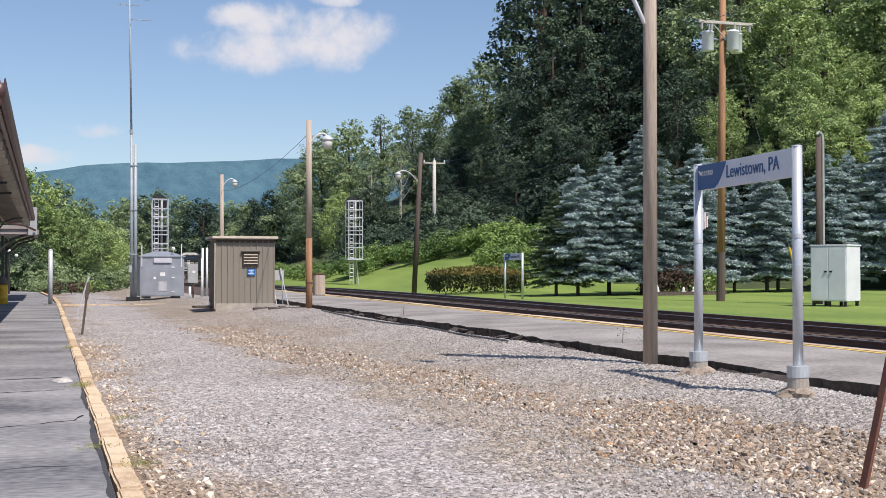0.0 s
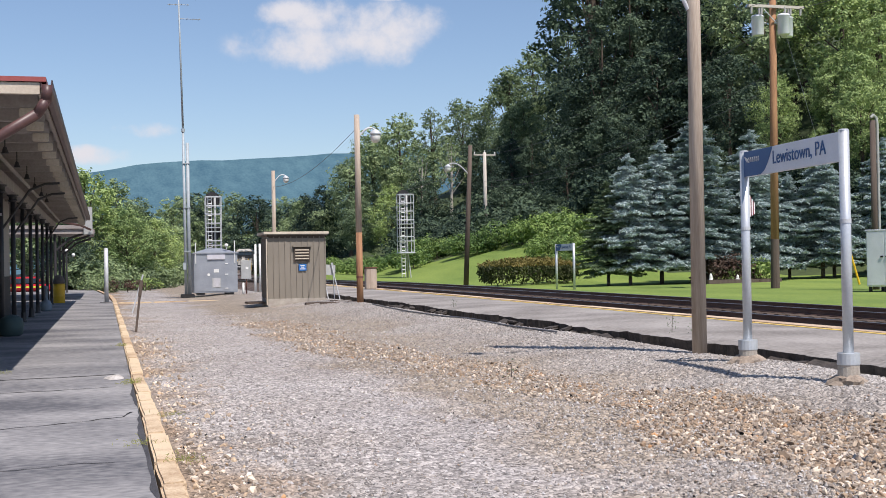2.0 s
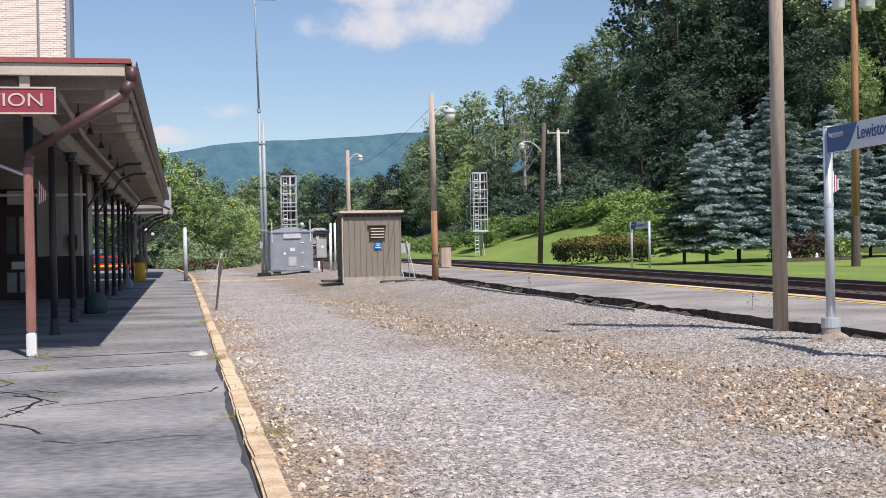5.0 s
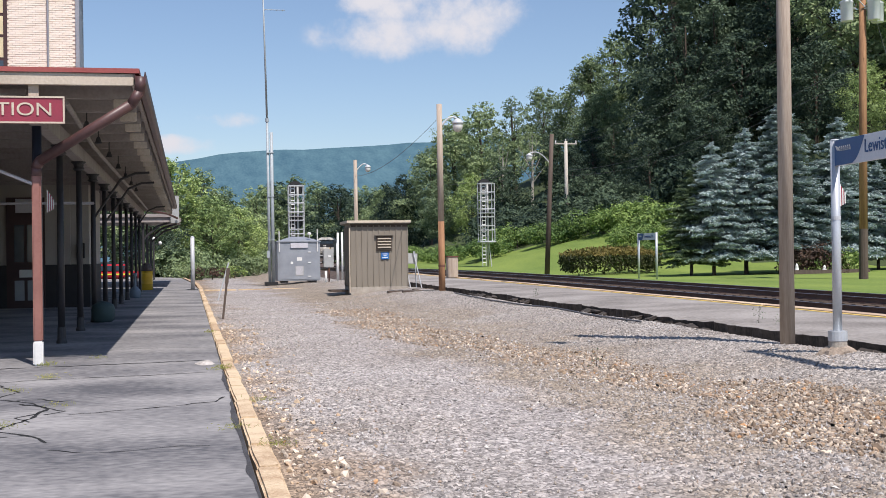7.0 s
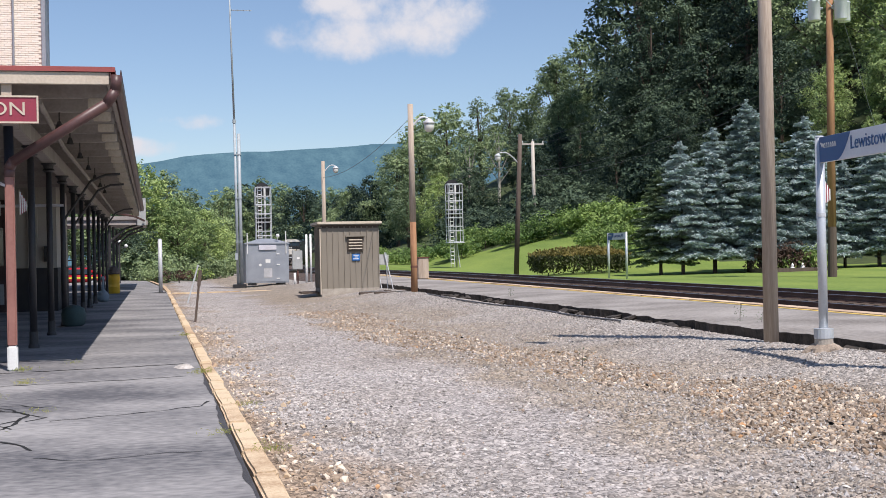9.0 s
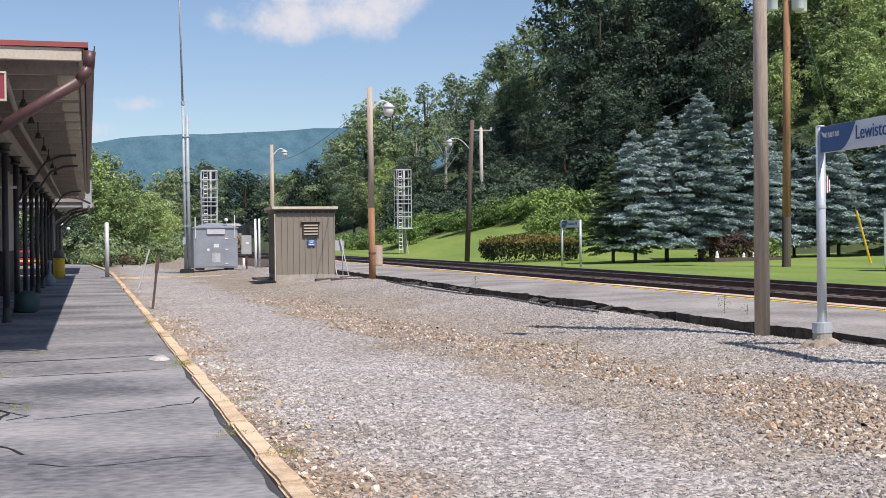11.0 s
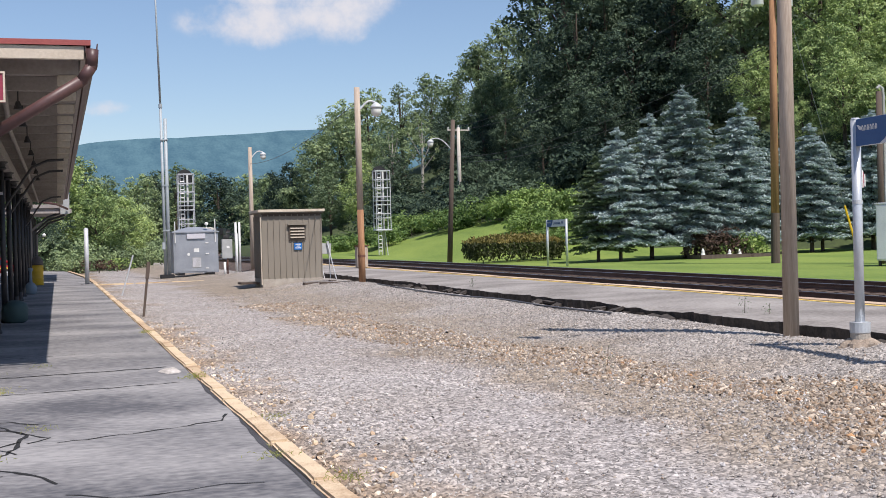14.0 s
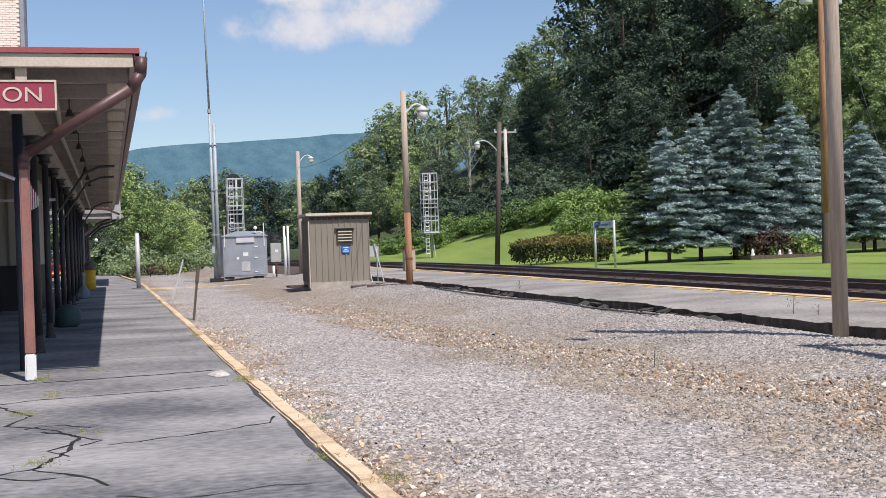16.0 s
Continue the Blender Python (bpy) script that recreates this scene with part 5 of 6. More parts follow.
bungalow = thing("signal_cabinet", "large grey metal signal cabinet with peaked lid", "cabinet", (5.18, 70.2, 0.05))
part("body", box(0, 2.46, 0, 2.2, 0.12, 2.36, 0.02), "cabinet_grey", bungalow)
for x in (0.25, 1.9):
    part("skid", box(x, x + 0.35, 0.05, 2.1, 0.0, 0.12), "black", bungalow)
bm = box(-0.06, 2.52, -0.06, 2.26, 2.36, 2.42)
for v in bmesh.ops.create_cone(bm, cap_ends=True, segments=4, radius1=1.78, radius2=0.5, depth=0.26, matrix=Matrix.Translation((1.23, 1.1, 2.55)) @ Matrix.Rotation(radians(45), 4, "Z"))["verts"]:
    v.co.y = 1.1 + (v.co.y - 1.1) * 0.9
part("lid", bm, "cabinet_grey", bungalow)
part("hatch", box(0.75, 1.75, -0.09, -0.004, 2.02, 2.30, 0.01), "cabinet_light", bungalow)
door = part("door", box(0.12, 2.3, -0.02, -0.003, 0.2, 2.0, 0.008), "cabinet_grey", bungalow)
part("door_vent", box(1.02, 1.5, -0.035, -0.022, 0.42, 0.98), "meter_grey", door)
for k in range(7):
    part("vent_slat", box(1.05 + k * 0.062, 1.08 + k * 0.062, -0.045, -0.036, 0.45, 0.95), "cabinet_light", door)
part("label_plate", box(1.12, 1.4, -0.03, -0.022, 1.28, 1.48), "white", door)
part("round_label", rod((0.82, -0.03, 1.16), (0.82, -0.022, 1.16), 0.08, seg=10), "white", door)
for z in (0.35, 1.15, 1.75):
    part("hinge", box(1.75, 1.92, -0.05, -0.022, z, z + 0.05), "white", door)
for x, z in ((0.1, 3.0), (2.3, 3.1)):
    part("stub_pipe", rod((x, -0.03, 1.8), (x, -0.03, z), 0.03, seg=8), "white", bungalow)
part("dome", lathe([(0.02, 2.6), (0.02, 2.75), (0.1, 2.78), (0.11, 2.86), (0.05, 2.93), (0.01, 2.94)], 12), "white", bungalow).location = (1.85, 0.1, 0)
meter = thing("meter_box", "grey electrical box on a rusty post", "electrical box", (8.1, 70, 0))
part("post", rod((0.03, 0.1, -0.1), (0.03, 0.1, 0.95), 0.04, seg=8), "rust", meter)
mb = part("case", box(-0.28, 0.30, 0, 0.25, 0.92, 2.0, 0.02), "meter_grey", meter)
part("label_plate", box(-0.02, 0.14, -0.008, -0.002, 1.5, 1.62), "white", mb)
for x, y, z0, z1 in ((8.5, 69.0, 0.0, 2.35), (8.95, 72.5, 0.0, 3.0), (9.45, 74.5, 0.1, 3.05), (7.85, 69.2, 0.0, 0.75)):
    wp = thing("white_post", "slim white marker post beside the track equipment", "post", (x, y, z0 - 0.05), group="white posts")
    part("tube", rod((0, 0, 0), (0, 0, z1 - z0), 0.065, seg=10), "white", wp, smooth=True)
    part("cap", rod((0, 0, z1 - z0), (0, 0, z1 - z0 + 0.03), 0.07, 0.04, 10), "white", wp)


# ---- signal towers ----
def signal_tower(label, at):
    tower = thing("signal_tower", label, "railway signal", at, group="signal towers")
    part("mast_tube", rod((0.15, 0.1, 0), (0.15, 0.1, 6.9), 0.08, seg=12), "meter_grey", tower, smooth=True)
    part("footing", box(-0.35, 0.55, -0.25, 0.5, -0.3, 0.12, 0.02), "concrete", tower)
    for x in (-0.14, -0.42):
        part("ladder_rail", rod((x, -0.35, 0.3), (x, -0.35, 6.95), 0.03, seg=6), "galvanised", tower)
    for k in range(21):
        z = 0.6 + k * 0.305
        part("rung", rod((-0.42, -0.35, z), (-0.14, -0.35, z), 0.036, seg=6), "white", tower)
    for x, y in ((-0.58, -0.5), (0.58, -0.5), (0.58, 0.4), (-0.58, 0.4)):
        part("cage_upright", rod((x, y, 2.3), (x, y, 6.95), 0.034, seg=6), "galvanised", tower)
    for k, z in enumerate((2.3, 3.2, 3.55, 4.25, 4.9, 5.6, 6.25, 6.95)):
        bm = tube([(-0.58, -0.5, z), (0.58, -0.5, z), (0.58, 0.4, z), (-0.58, 0.4, z), (-0.58, -0.5, z)], 0.034, 6)
        part("cage_ring", bm, "galvanised", tower)
    part("grating", box(-0.66, 0.66, -0.6, 0.5, 2.22, 2.29), "galvanised", tower)
    part("grating", box(-0.6, 0.6, -0.5, 0.45, 4.55, 4.60), "galvanised", tower)
    part("diagonal", rod((0.4, -0.1, 0.1), (0.2, 0, 2.2), 0.04, seg=6), "galvanised", tower)
    for z in (6.75, 4.2):
        head = part("signal_head", rod((0.0, 0.55, z), (0.0, 0.62, z), 0.62, seg=20), "black", tower, "round black signal backboard")
        part("hood", rod((0.0, 0.62, z + 0.2), (0.0, 0.9, z + 0.2), 0.12, seg=10), "black", head)
    return tower


signal_tower("caged galvanised signal tower with ladder beside the track", (8.4, 95, 0.15))
signal_tower("caged galvanised signal tower on the lawn's edge", (23.65, 95, 0.30))

# ---- things on the far platform and the lawn ----
bin_box = thing("platform_bin", "brown weathered metal bin on the far platform", "bin", (12.4, 56, deck_z(56)))
part("body", box(-0.25, 0.25, -0.25, 0.25, 0, 0.98, 0.03), "pole_wood", bin_box)
part("lid", box(-0.29, 0.29, -0.27, 0.27, 0.98, 1.04, 0.02), "rust", bin_box)
cone = thing("traffic_cone", "small orange traffic cone far on the lawn", "traffic cone", (27.9, 115, lawn_z(27.9, 115)))
part("cone", rod((0, 0, 0.05), (0, 0, 0.8), 0.2, 0.04, 12), "orange", cone)
part("base", box(-0.26, 0.26, -0.26, 0.26, 0, 0.05), "orange", cone)
bz = lawn_z(29, 39)
power = thing("power_cabinet", "pale grey double-door power cabinet on short legs", "cabinet", (28.9, 38.55, bz), 30)
part("body", box(0, 1.25, 0, 1.45, 0.2, 2.3, 0.02), "cabinet_white", power)
part("top", box(-0.03, 1.28, -0.03, 1.48, 2.3, 2.36, 0.01), "cabinet_white", power)
for x in (0.04, 1.1):
    for y in (0.05, 0.68, 1.3):
        part("leg", box(x, x + 0.1, y, y + 0.1, -0.1, 0.2), "black", power)
for y0, y1 in ((0.04, 0.71), (0.74, 1.41)):
    dr = part("door", box(-0.022, -0.002, y0, y1, 0.25, 2.25, 0.006), "cabinet_white", power)
    part("handle", box(-0.05, -0.023, 0.56 if y0 < 0.5 else 0.77, 0.68 if y0 < 0.5 else 0.89, 1.30, 1.36, 0.006), "black", dr)
lp = thing("service_pole", "dark wooden pole with curved grey conduit", "utility pole", (30.1, 42, lawn_z(30.1, 42)))
part("pole", rod((0, 0, -0.3), (0, 0, 6.8), 0.13, 0.11, 12), "pole_dark", lp, smooth=True)
part("conduit", tube([(0.18, -0.05, 0), (0.18, -0.05, 6.6), (0.14, -0.05, 6.9), (0.0, -0.05, 7.0), (-0.12, -0.05, 6.9)], 0.06), "meter_grey", lp)

bed = thing("garden_bed", "low timber-edged flower bed on the lawn", "flower bed", (33.6, 59.3, lawn_z(33.6, 59.3)))
part("soil", box(-2.1, 2.1, -0.6, 0.7, -0.1, 0.16, 0.05), "forest_floor", bed)
for a, b, c, d2 in ((-2.2, 2.2, -0.72, -0.6), (-2.2, 2.2, 0.7, 0.82), (-2.2, -2.1, -0.6, 0.7), (2.1, 2.2, -0.6, 0.7)):
    part("edging", box(a, b, c, d2, -0.1, 0.2, 0.02), "pole_dark", bed)
brown = make_bush("dark red-brown shrub in the flower bed", "leaf_brown", 2.6, 1.6, 2.3, 61, 0.08, 420, 16)
brown.matrix_world = pose(33.0, 60.2, lawn_z(33, 60))
green = make_bush("bright green leafy plant in the flower bed", "leaf_light", 1.9, 1.1, 1.7, 62, 0.09, 380, 14)
green.matrix_world = pose(34.5, 59.3, lawn_z(34.5, 59) + 0.1)
for x, h2 in ((31.7, 0.42), (33.3, 0.3), (33.9, 0.3)):
    o = thing("garden_ornament", "small white garden ornament in the flower bed", "ornament", (x, 58.9, lawn_z(x, 59) + 0.14), group="garden ornaments")
    part("figure", lathe([(0.12, 0), (0.13, 0.05), (0.09, h2 * 0.4), (0.08, h2 * 0.7), (0.03, h2), (0.005, h2 + 0.02)], 10), "white", o)

# ---- train ----
def wheel(parent, x, y, z, r):
    w = part("wheel", rod((x - 0.06, y, z), (x + 0.06, y, z), r, seg=18), "dirt_steel", parent)
    part("axle_box", box(x - 0.12 if x < 0 else x + 0.06, x - 0.06 if x < 0 else x + 0.12, y - 0.16, y + 0.16, z - 0.16, z + 0.16, 0.02), "dirt_steel", w)


def locomotive(at, turn):
    """A heavy diesel locomotive, its nose at y = 0 towards -y, wheels on z = 0."""
    lo = thing("locomotive", "black diesel freight locomotive with white striped nose", "locomotive", at, turn)
    part("frame_deck", box(-1.5, 1.5, 0.6, 22, 1.25, 1.6, 0.02), "loco_black", lo)
    part("hood", box(-0.95, 0.95, 6.2, 21.5, 1.6, 4.3, 0.06), "loco_black", lo)
    part("radiator", box(-1.5, 1.5, 16.5, 21.5, 3.3, 4.6, 0.05), "loco_black", lo)
    cab = part("cab", box(-1.52, 1.52, 2.6, 6.2, 1.6, 4.2, 0.06), "loco_black", lo)
    bm = bmesh.new()
    outline = [(-1.52, 4.16), (-1.3, 4.42), (-0.9, 4.62), (0.9, 4.62), (1.3, 4.42), (1.52, 4.16)]
    rings = [[bm.verts.new((x, y, z)) for x, z in outline] for y in (2.45, 6.3)]
    for k in range(5):
        bm.faces.new((rings[0][k], rings[0][k + 1], rings[1][k + 1], rings[1][k]))
    bm.faces.new(rings[0])
    bm.faces.new(rings[1])
    bm.faces.new((rings[0][0], rings[0][5], rings[1][5], rings[1][0]))
    bmesh.ops.recalc_face_normals(bm, faces=bm.faces)
    part("cab_roof", bm, "loco_black", cab)
    bm = bmesh.new()
    ring = [bm.verts.new((x, 2.43, z)) for x, z in outline]
    bm.faces.new(ring)
    part("cab_brow", bm, "loco_white", cab, "cream painted brow over the windscreen")
    for x0, x1 in ((-1.32, -0.06), (0.06, 1.32)):
        part("windscreen", box(x0, x1, 2.53, 2.6, 3.45, 4.05, 0.02), "glass", cab)
    part("number_board", box(-0.8, -0.15, 2.40, 2.46, 4.24, 4.46), "white", cab)
    part("number_board", box(0.15, 0.8, 2.40, 2.46, 4.24, 4.46), "white", cab)
    for x in (-0.7, -0.55, -0.4, -0.25, 0.25, 0.4, 0.55, 0.7):
        part("number_bar", box(x - 0.04, x + 0.04, 2.39, 2.398, 4.29, 4.41), "black", cab)
    nose = part("nose", box(-0.95, 0.95, 0.9, 2.6, 1.6, 3.3, 0.1), "loco_black", lo)
    part("side_cab_front", box(-1.5, 1.5, 2.3, 2.6, 1.6, 3.4, 0.04), "loco_black", lo)
    for k in range(6):
        z = 1.72 + k * 0.2
        part("stripe", box(-0.955, 0.955, 0.885, 0.898, z, z + 0.09), "loco_white", nose)
        for s in (-1, 1):
            part("stripe", box(min(s * 0.97, s * 1.5), max(s * 0.97, s * 1.5), 2.28, 2.298, z, z + 0.09), "loco_white", nose)
    part("emblem_panel", box(-0.25, 0.25, 0.872, 0.884, 1.9, 2.9), "loco_white", nose)
    for x in (-1.22, 1.22):
        part("ditch_light", rod((x, 0.45, 1.5), (x, 0.62, 1.5), 0.14, seg=14), "lamp_glass", lo)
    for x in (-0.14, 0.14):
        part("headlight", rod((x, 0.86, 3.1), (x, 0.95, 3.1), 0.1, seg=12), "lamp_glass", nose)
    part("front_beam", box(-1.5, 1.5, 0.3, 0.7, 0.95, 1.6, 0.03), "loco_black", lo)
    part("step_light_strip", box(-1.1, 1.1, 0.28, 0.298, 1.3, 1.42), "white", lo)
    bm = bmesh.new()
    vs = [bm.verts.new(p) for p in ((-1.5, 0.5, 1.0), (1.5, 0.5, 1.0), (1.45, 0.2, 0.12), (-1.45, 0.2, 0.12), (-1.5, 0.62, 1.0), (1.5, 0.62, 1.0), (1.45, 0.4, 0.12), (-1.45, 0.4, 0.12))]
    for f in ((0, 1, 2, 3), (4, 5, 6, 7), (0, 1, 5, 4), (2, 3, 7, 6), (0, 3, 7, 4), (1, 2, 6, 5)):
        bm.faces.new([vs[i] for i in f])
    bmesh.ops.recalc_face_normals(bm, faces=bm.faces)
    part("snow_plough", bm, "dirt_steel", lo, "dusty steel plough")
    part("coupler", box(-0.16, 0.16, -0.35, 0.5, 0.75, 1.05, 0.04), "dirt_steel", lo)
    for s in (-1, 1):
        part("handrail", tube([(s * 1.48, 0.35, 0.7), (s * 1.48, 0.35, 1.9), (s * 1.0, 0.55, 2.6), (s * 1.0, 0.85, 2.6)], 0.035, 6), "loco_yellow", lo, "yellow handrail")
        part("handrail", tube([(s * 1.25, 0.32, 0.7), (s * 1.25, 0.32, 2.0), (s * 0.85, 0.55, 2.75)], 0.03, 6), "loco_yellow", lo)
        part("mirror", box(min(s * 1.55, s * 1.75), max(s * 1.55, s * 1.75), 2.9, 2.95, 3.4, 3.8), "black", cab)
        part("hose", tube([(s * 0.3, 0.25, 1.0), (s * 0.45, 0.05, 0.6), (s * 0.55, 0.1, 0.45)], 0.03, 6), "rubber", lo)
    for y0 in (2.6, 15.2):
        tr = part("bogie", box(-1.25, 1.25, y0, y0 + 4.4, 0.45, 1.0, 0.04), "dirt_steel", lo)
        for k in range(3):
            for x in (-0.78, 0.78):
                wheel(tr, x, y0 + 0.6 + 1.6 * k, 0.52, 0.52)
    part("fuel_tank", box(-1.4, 1.4, 7.8, 14.2, 0.4, 1.25, 0.15), "loco_black", lo)
    return lo


def along(y, lift):
    return (track_x(y), y, deck_z(y) + lift), -math.degrees(math.atan((track_x(y + 8) - track_x(y)) / 8))


at, a = along(222, -0.065)
locomotive(at, a)


def tank_car(y):
    at, a = along(y, -0.065)
    car = thing("tank_car", "black railway tank car behind the locomotive", "tank car", at, a, group="tank cars")
    bm = rod((0, 0.6, 2.6), (0, 15.4, 2.6), 1.5, seg=24)
    for yy, s in ((0.6, -1), (15.4, 1)):
        bmesh.ops.create_uvsphere(bm, u_segments=20, v_segments=10, radius=1.48, matrix=Matrix.Translation((0, yy, 2.6)) @ Matrix.Diagonal((1, 0.35, 1, 1)))
    part("tank", bm, "black", car, smooth=True)
    part("dome", rod((0, 8, 4.0), (0, 8, 4.55), 0.55, seg=16), "black", car)
    part("walkway", box(-1.0, 1.0, 7, 9, 4.05, 4.12), "dirt_steel", car)
    part("sill", box(-0.9, 0.9, -0.3, 16.3, 0.8, 1.15), "black", car)
    for y0 in (1.2, 13.0):
        tr = part("bogie", box(-1.15, 1.15, y0, y0 + 1.9, 0.4, 0.85, 0.04), "dirt_steel", car)
        for k in range(2):
            for x in (-0.76, 0.76):
                wheel(tr, x, y0 + 0.2 + 1.5 * k, 0.45, 0.45)
    return car


for k in range(4):
    tank_car(245.6 + 16.9 * k)

# ---- station canopy and building ----
CX, CY0, CY1, CZ = -0.47, 17.45, 63.5, 4.30
canopy = thing("station_canopy", "wide platform canopy with red metal roof and exposed rafters", "canopy")
bm = bmesh.new()
lo4 = [bm.verts.new(p) for p in ((-15, CY0, CZ), (CX, CY0, CZ), (CX, CY1, CZ), (-15, CY1, CZ))]
hi4 = [bm.verts.new(p) for p in ((-15, CY0 + 6, CZ + 0.75), (CX - 6, CY0 + 6, CZ + 0.75), (CX - 6, CY1 - 6, CZ + 0.75), (-15, CY1 - 6, CZ + 0.75))]
bm.faces.new(hi4)
for k in (0, 1, 2):
    bm.faces.new((lo4[k], lo4[(k + 1) % 4], hi4[(k + 1) % 4], hi4[k]))
low4 = [bm.verts.new(v.co - Vector((0, 0, 0.07))) for v in lo4]
for k in (0, 1, 2):
    bm.faces.new((lo4[k], low4[k], low4[(k + 1) % 4], lo4[(k + 1) % 4]))
bmesh.ops.recalc_face_normals(bm, faces=bm.faces)
part("roof", bm, "canopy_red", canopy, "faded red metal roof")
part("front_fascia", box(-15, CX - 0.08, CY0 + 0.03, CY0 + 0.09, CZ - 0.25, CZ - 0.075, 0.008), "cream", canopy, "peeling cream fascia board")
part("side_fascia", box(CX - 0.12, CX - 0.06, CY0 + 0.1, CY1, CZ - 0.22, CZ - 0.075), "soffit", canopy)
# sloping board ceiling from the eave up to the beam
bm = bmesh.new()
top_b = [bm.verts.new(p) for p in ((CX - 0.1, CY0 + 0.1, CZ - 0.1), (CX - 0.1, CY1, CZ - 0.1), (-2.2, CY1, CZ - 0.02), (-2.2, CY0 + 0.1, CZ - 0.02), (-15, CY0 + 0.1, CZ - 0.02), (-15, CY1, CZ - 0.02))]
bm.faces.new((top_b[0], top_b[1], top_b[2], top_b[3]))
bm.faces.new((top_b[3], top_b[2], top_b[5], top_b[4]))
part("board_ceiling", bm, "soffit", canopy, "brownish painted board ceiling")
v = CY0 + 0.9
while v < CY1:
    part("rafter", box(-2.1, CX - 0.14, v, v + 0.11, CZ - 0.33, CZ - 0.115, 0.008), "soffit", canopy)
    part("rafter_tail", box(CX - 0.42, CX - 0.15, v - 0.01, v + 0.12, CZ - 0.47, CZ - 0.332, 0.01), "cream", canopy, "pale rafter end")
    part("inner_rafter", box(-9, -2.1, v, v + 0.11, CZ - 0.3, CZ - 0.04), "soffit", canopy)
    v += 1.72
part("column_beam", box(-2.24, -2.02, CY0 + 0.5, CY1 - 0.4, CZ - 0.62, CZ - 0.33, 0.01), "soffit", canopy)
part("inner_beam", box(-6.3, -6.1, CY0 + 0.5, 41, CZ - 0.6, CZ - 0.3), "soffit", canopy)
part("end_beam", box(-9, -2.1, CY0 + 0.5, CY0 + 0.7, CZ - 0.5, CZ - 0.25), "soffit", canopy)
part("gutter", sweep([(CX + 0.0, CY0 - 0.02, CZ - 0.07), (CX + 0.0, CY1 + 0.1, CZ - 0.07)], [(-0.07, 0.0), (-0.07, -0.09), (-0.03, -0.13), (0.04, -0.13), (0.08, -0.08), (0.09, 0.02), (0.075, 0.02), (0.06, -0.07), (0.0, -0.1), (-0.05, -0.05)]), "gutter", canopy, "brown metal eave gutter")
part("ceiling_conduit", tube([(-1.6, 18.6, CZ - 0.36), (-1.75, 26, CZ - 0.37), (-1.72, 40, CZ - 0.37), (-1.75, 62, CZ - 0.37)], 0.045), "soffit", canopy, "painted pipe under the ceiling")
for y0 in (20.5, 23.2, 26.4, 29.8, 33.2, 36.6, 40.0):
    lamp = part("ceiling_lamp", rod((-1.45, y0, CZ - 0.56), (-1.45, y0, CZ - 0.44), 0.07, 0.03, 10), "column", canopy)
    part("drop_rod", rod((-1.45, y0, CZ - 0.44), (-1.45, y0, CZ - 0.2), 0.012, seg=6), "column", lamp)
ys = [19.6, 22.9, 26.9, 30.9, 35.0, 39.1, 43.2, 47.3, 51.4, 55.5, 59.6]
for i, y0 in enumerate(ys):
    if i == 0:
        c = part("column", rod((-2.15, y0, 0), (-2.15, y0, CZ - 0.62), 0.075, seg=14), "column_navy", canopy, "navy painted iron column", smooth=True)
    else:
        c = part("column", rod((-2.13, y0, 0), (-2.13, y0, CZ - 0.8), 0.068, 0.06, 14), "column", canopy, smooth=True)
        cap = part("capital", lathe([(0.08, 0.0), (0.13, 0.04), (0.1, 0.08), (0.11, 0.14), (0.16, 0.18), (0.16, 0.2)], 14), "column", c)
        cap.location = (-2.13, y0, CZ - 0.82)
        part("foot", lathe([(0.1, 0.0), (0.1, 0.04), (0.08, 0.08), (0.075, 0.3)], 14), "column", c).location = (-2.13, y0, 0)
for y0 in (30.9, 35.0, 51.4):
    part("bracket_brace", tube([(-2.1, y0, 2.6), (-1.45, y0, 3.55), (-1.1, y0, 3.7), (-0.75, y0, 3.72)], 0.03, 6), "column", canopy, "thin dark bracket")
part("tie_pipe", rod((-6.2, 30.8, 2.95), (-2.1, 30.8, 2.95), 0.035, seg=8), "cabinet_light", canopy)
part("diagonal_pipe", rod((-4.6, 18.8, 3.75), (-2.2, 19.5, 2.75), 0.025, seg=8), "cabinet_light", canopy)
dp = part("downpipe", tube([(CX + 0.02, CY0 + 0.0, CZ - 0.12), (CX + 0.0, CY0 + 0.0, CZ - 0.34), (CX - 0.12, CY0 + 0.03, CZ - 0.52), (-1.92, 17.97, 3.0), (-1.98, 18.05, 2.92), (-1.98, 18.05, 2.78)], 0.078, 12), "gutter", canopy, "bent brown downpipe", smooth=True)
part("downpipe_leg", box(-2.045, -1.915, 17.99, 18.12, 0.35, 2.86, 0.02), "downpipe", canopy, "reddish brown downpipe")
part("downpipe_foot", box(-2.05, -1.91, 17.98, 18.125, 0.0, 0.36, 0.02), "white", canopy, "white painted pipe foot")

board = thing("junction_sign", "red wooden station sign with pale lettering under the canopy", "sign", (-1.52, 17.52, 3.5))
part("board", box(-3.3, 0, 0, 0.05, 0, 0.39, 0.008), "sign_red", board)
for a, b, c, d2 in ((-3.3, 0, 0.0, 0.025), (-3.3, 0, 0.365, 0.39), (-0.025, 0, 0.026, 0.364)):
    part("edge_trim", box(a, b, -0.012, -0.002, c, d2), "roof_trim", board)
lettering("sign_lettering", "JUNCTION", 0.265, "roof_trim", board, (-0.16, -0.008, 0.115), align="RIGHT", wide=1.2)
for x in (-0.5, -2.6):
    part("hanger", box(x, x + 0.14, 0.03, 0.07, 0.37, 0.62), "cream", board)

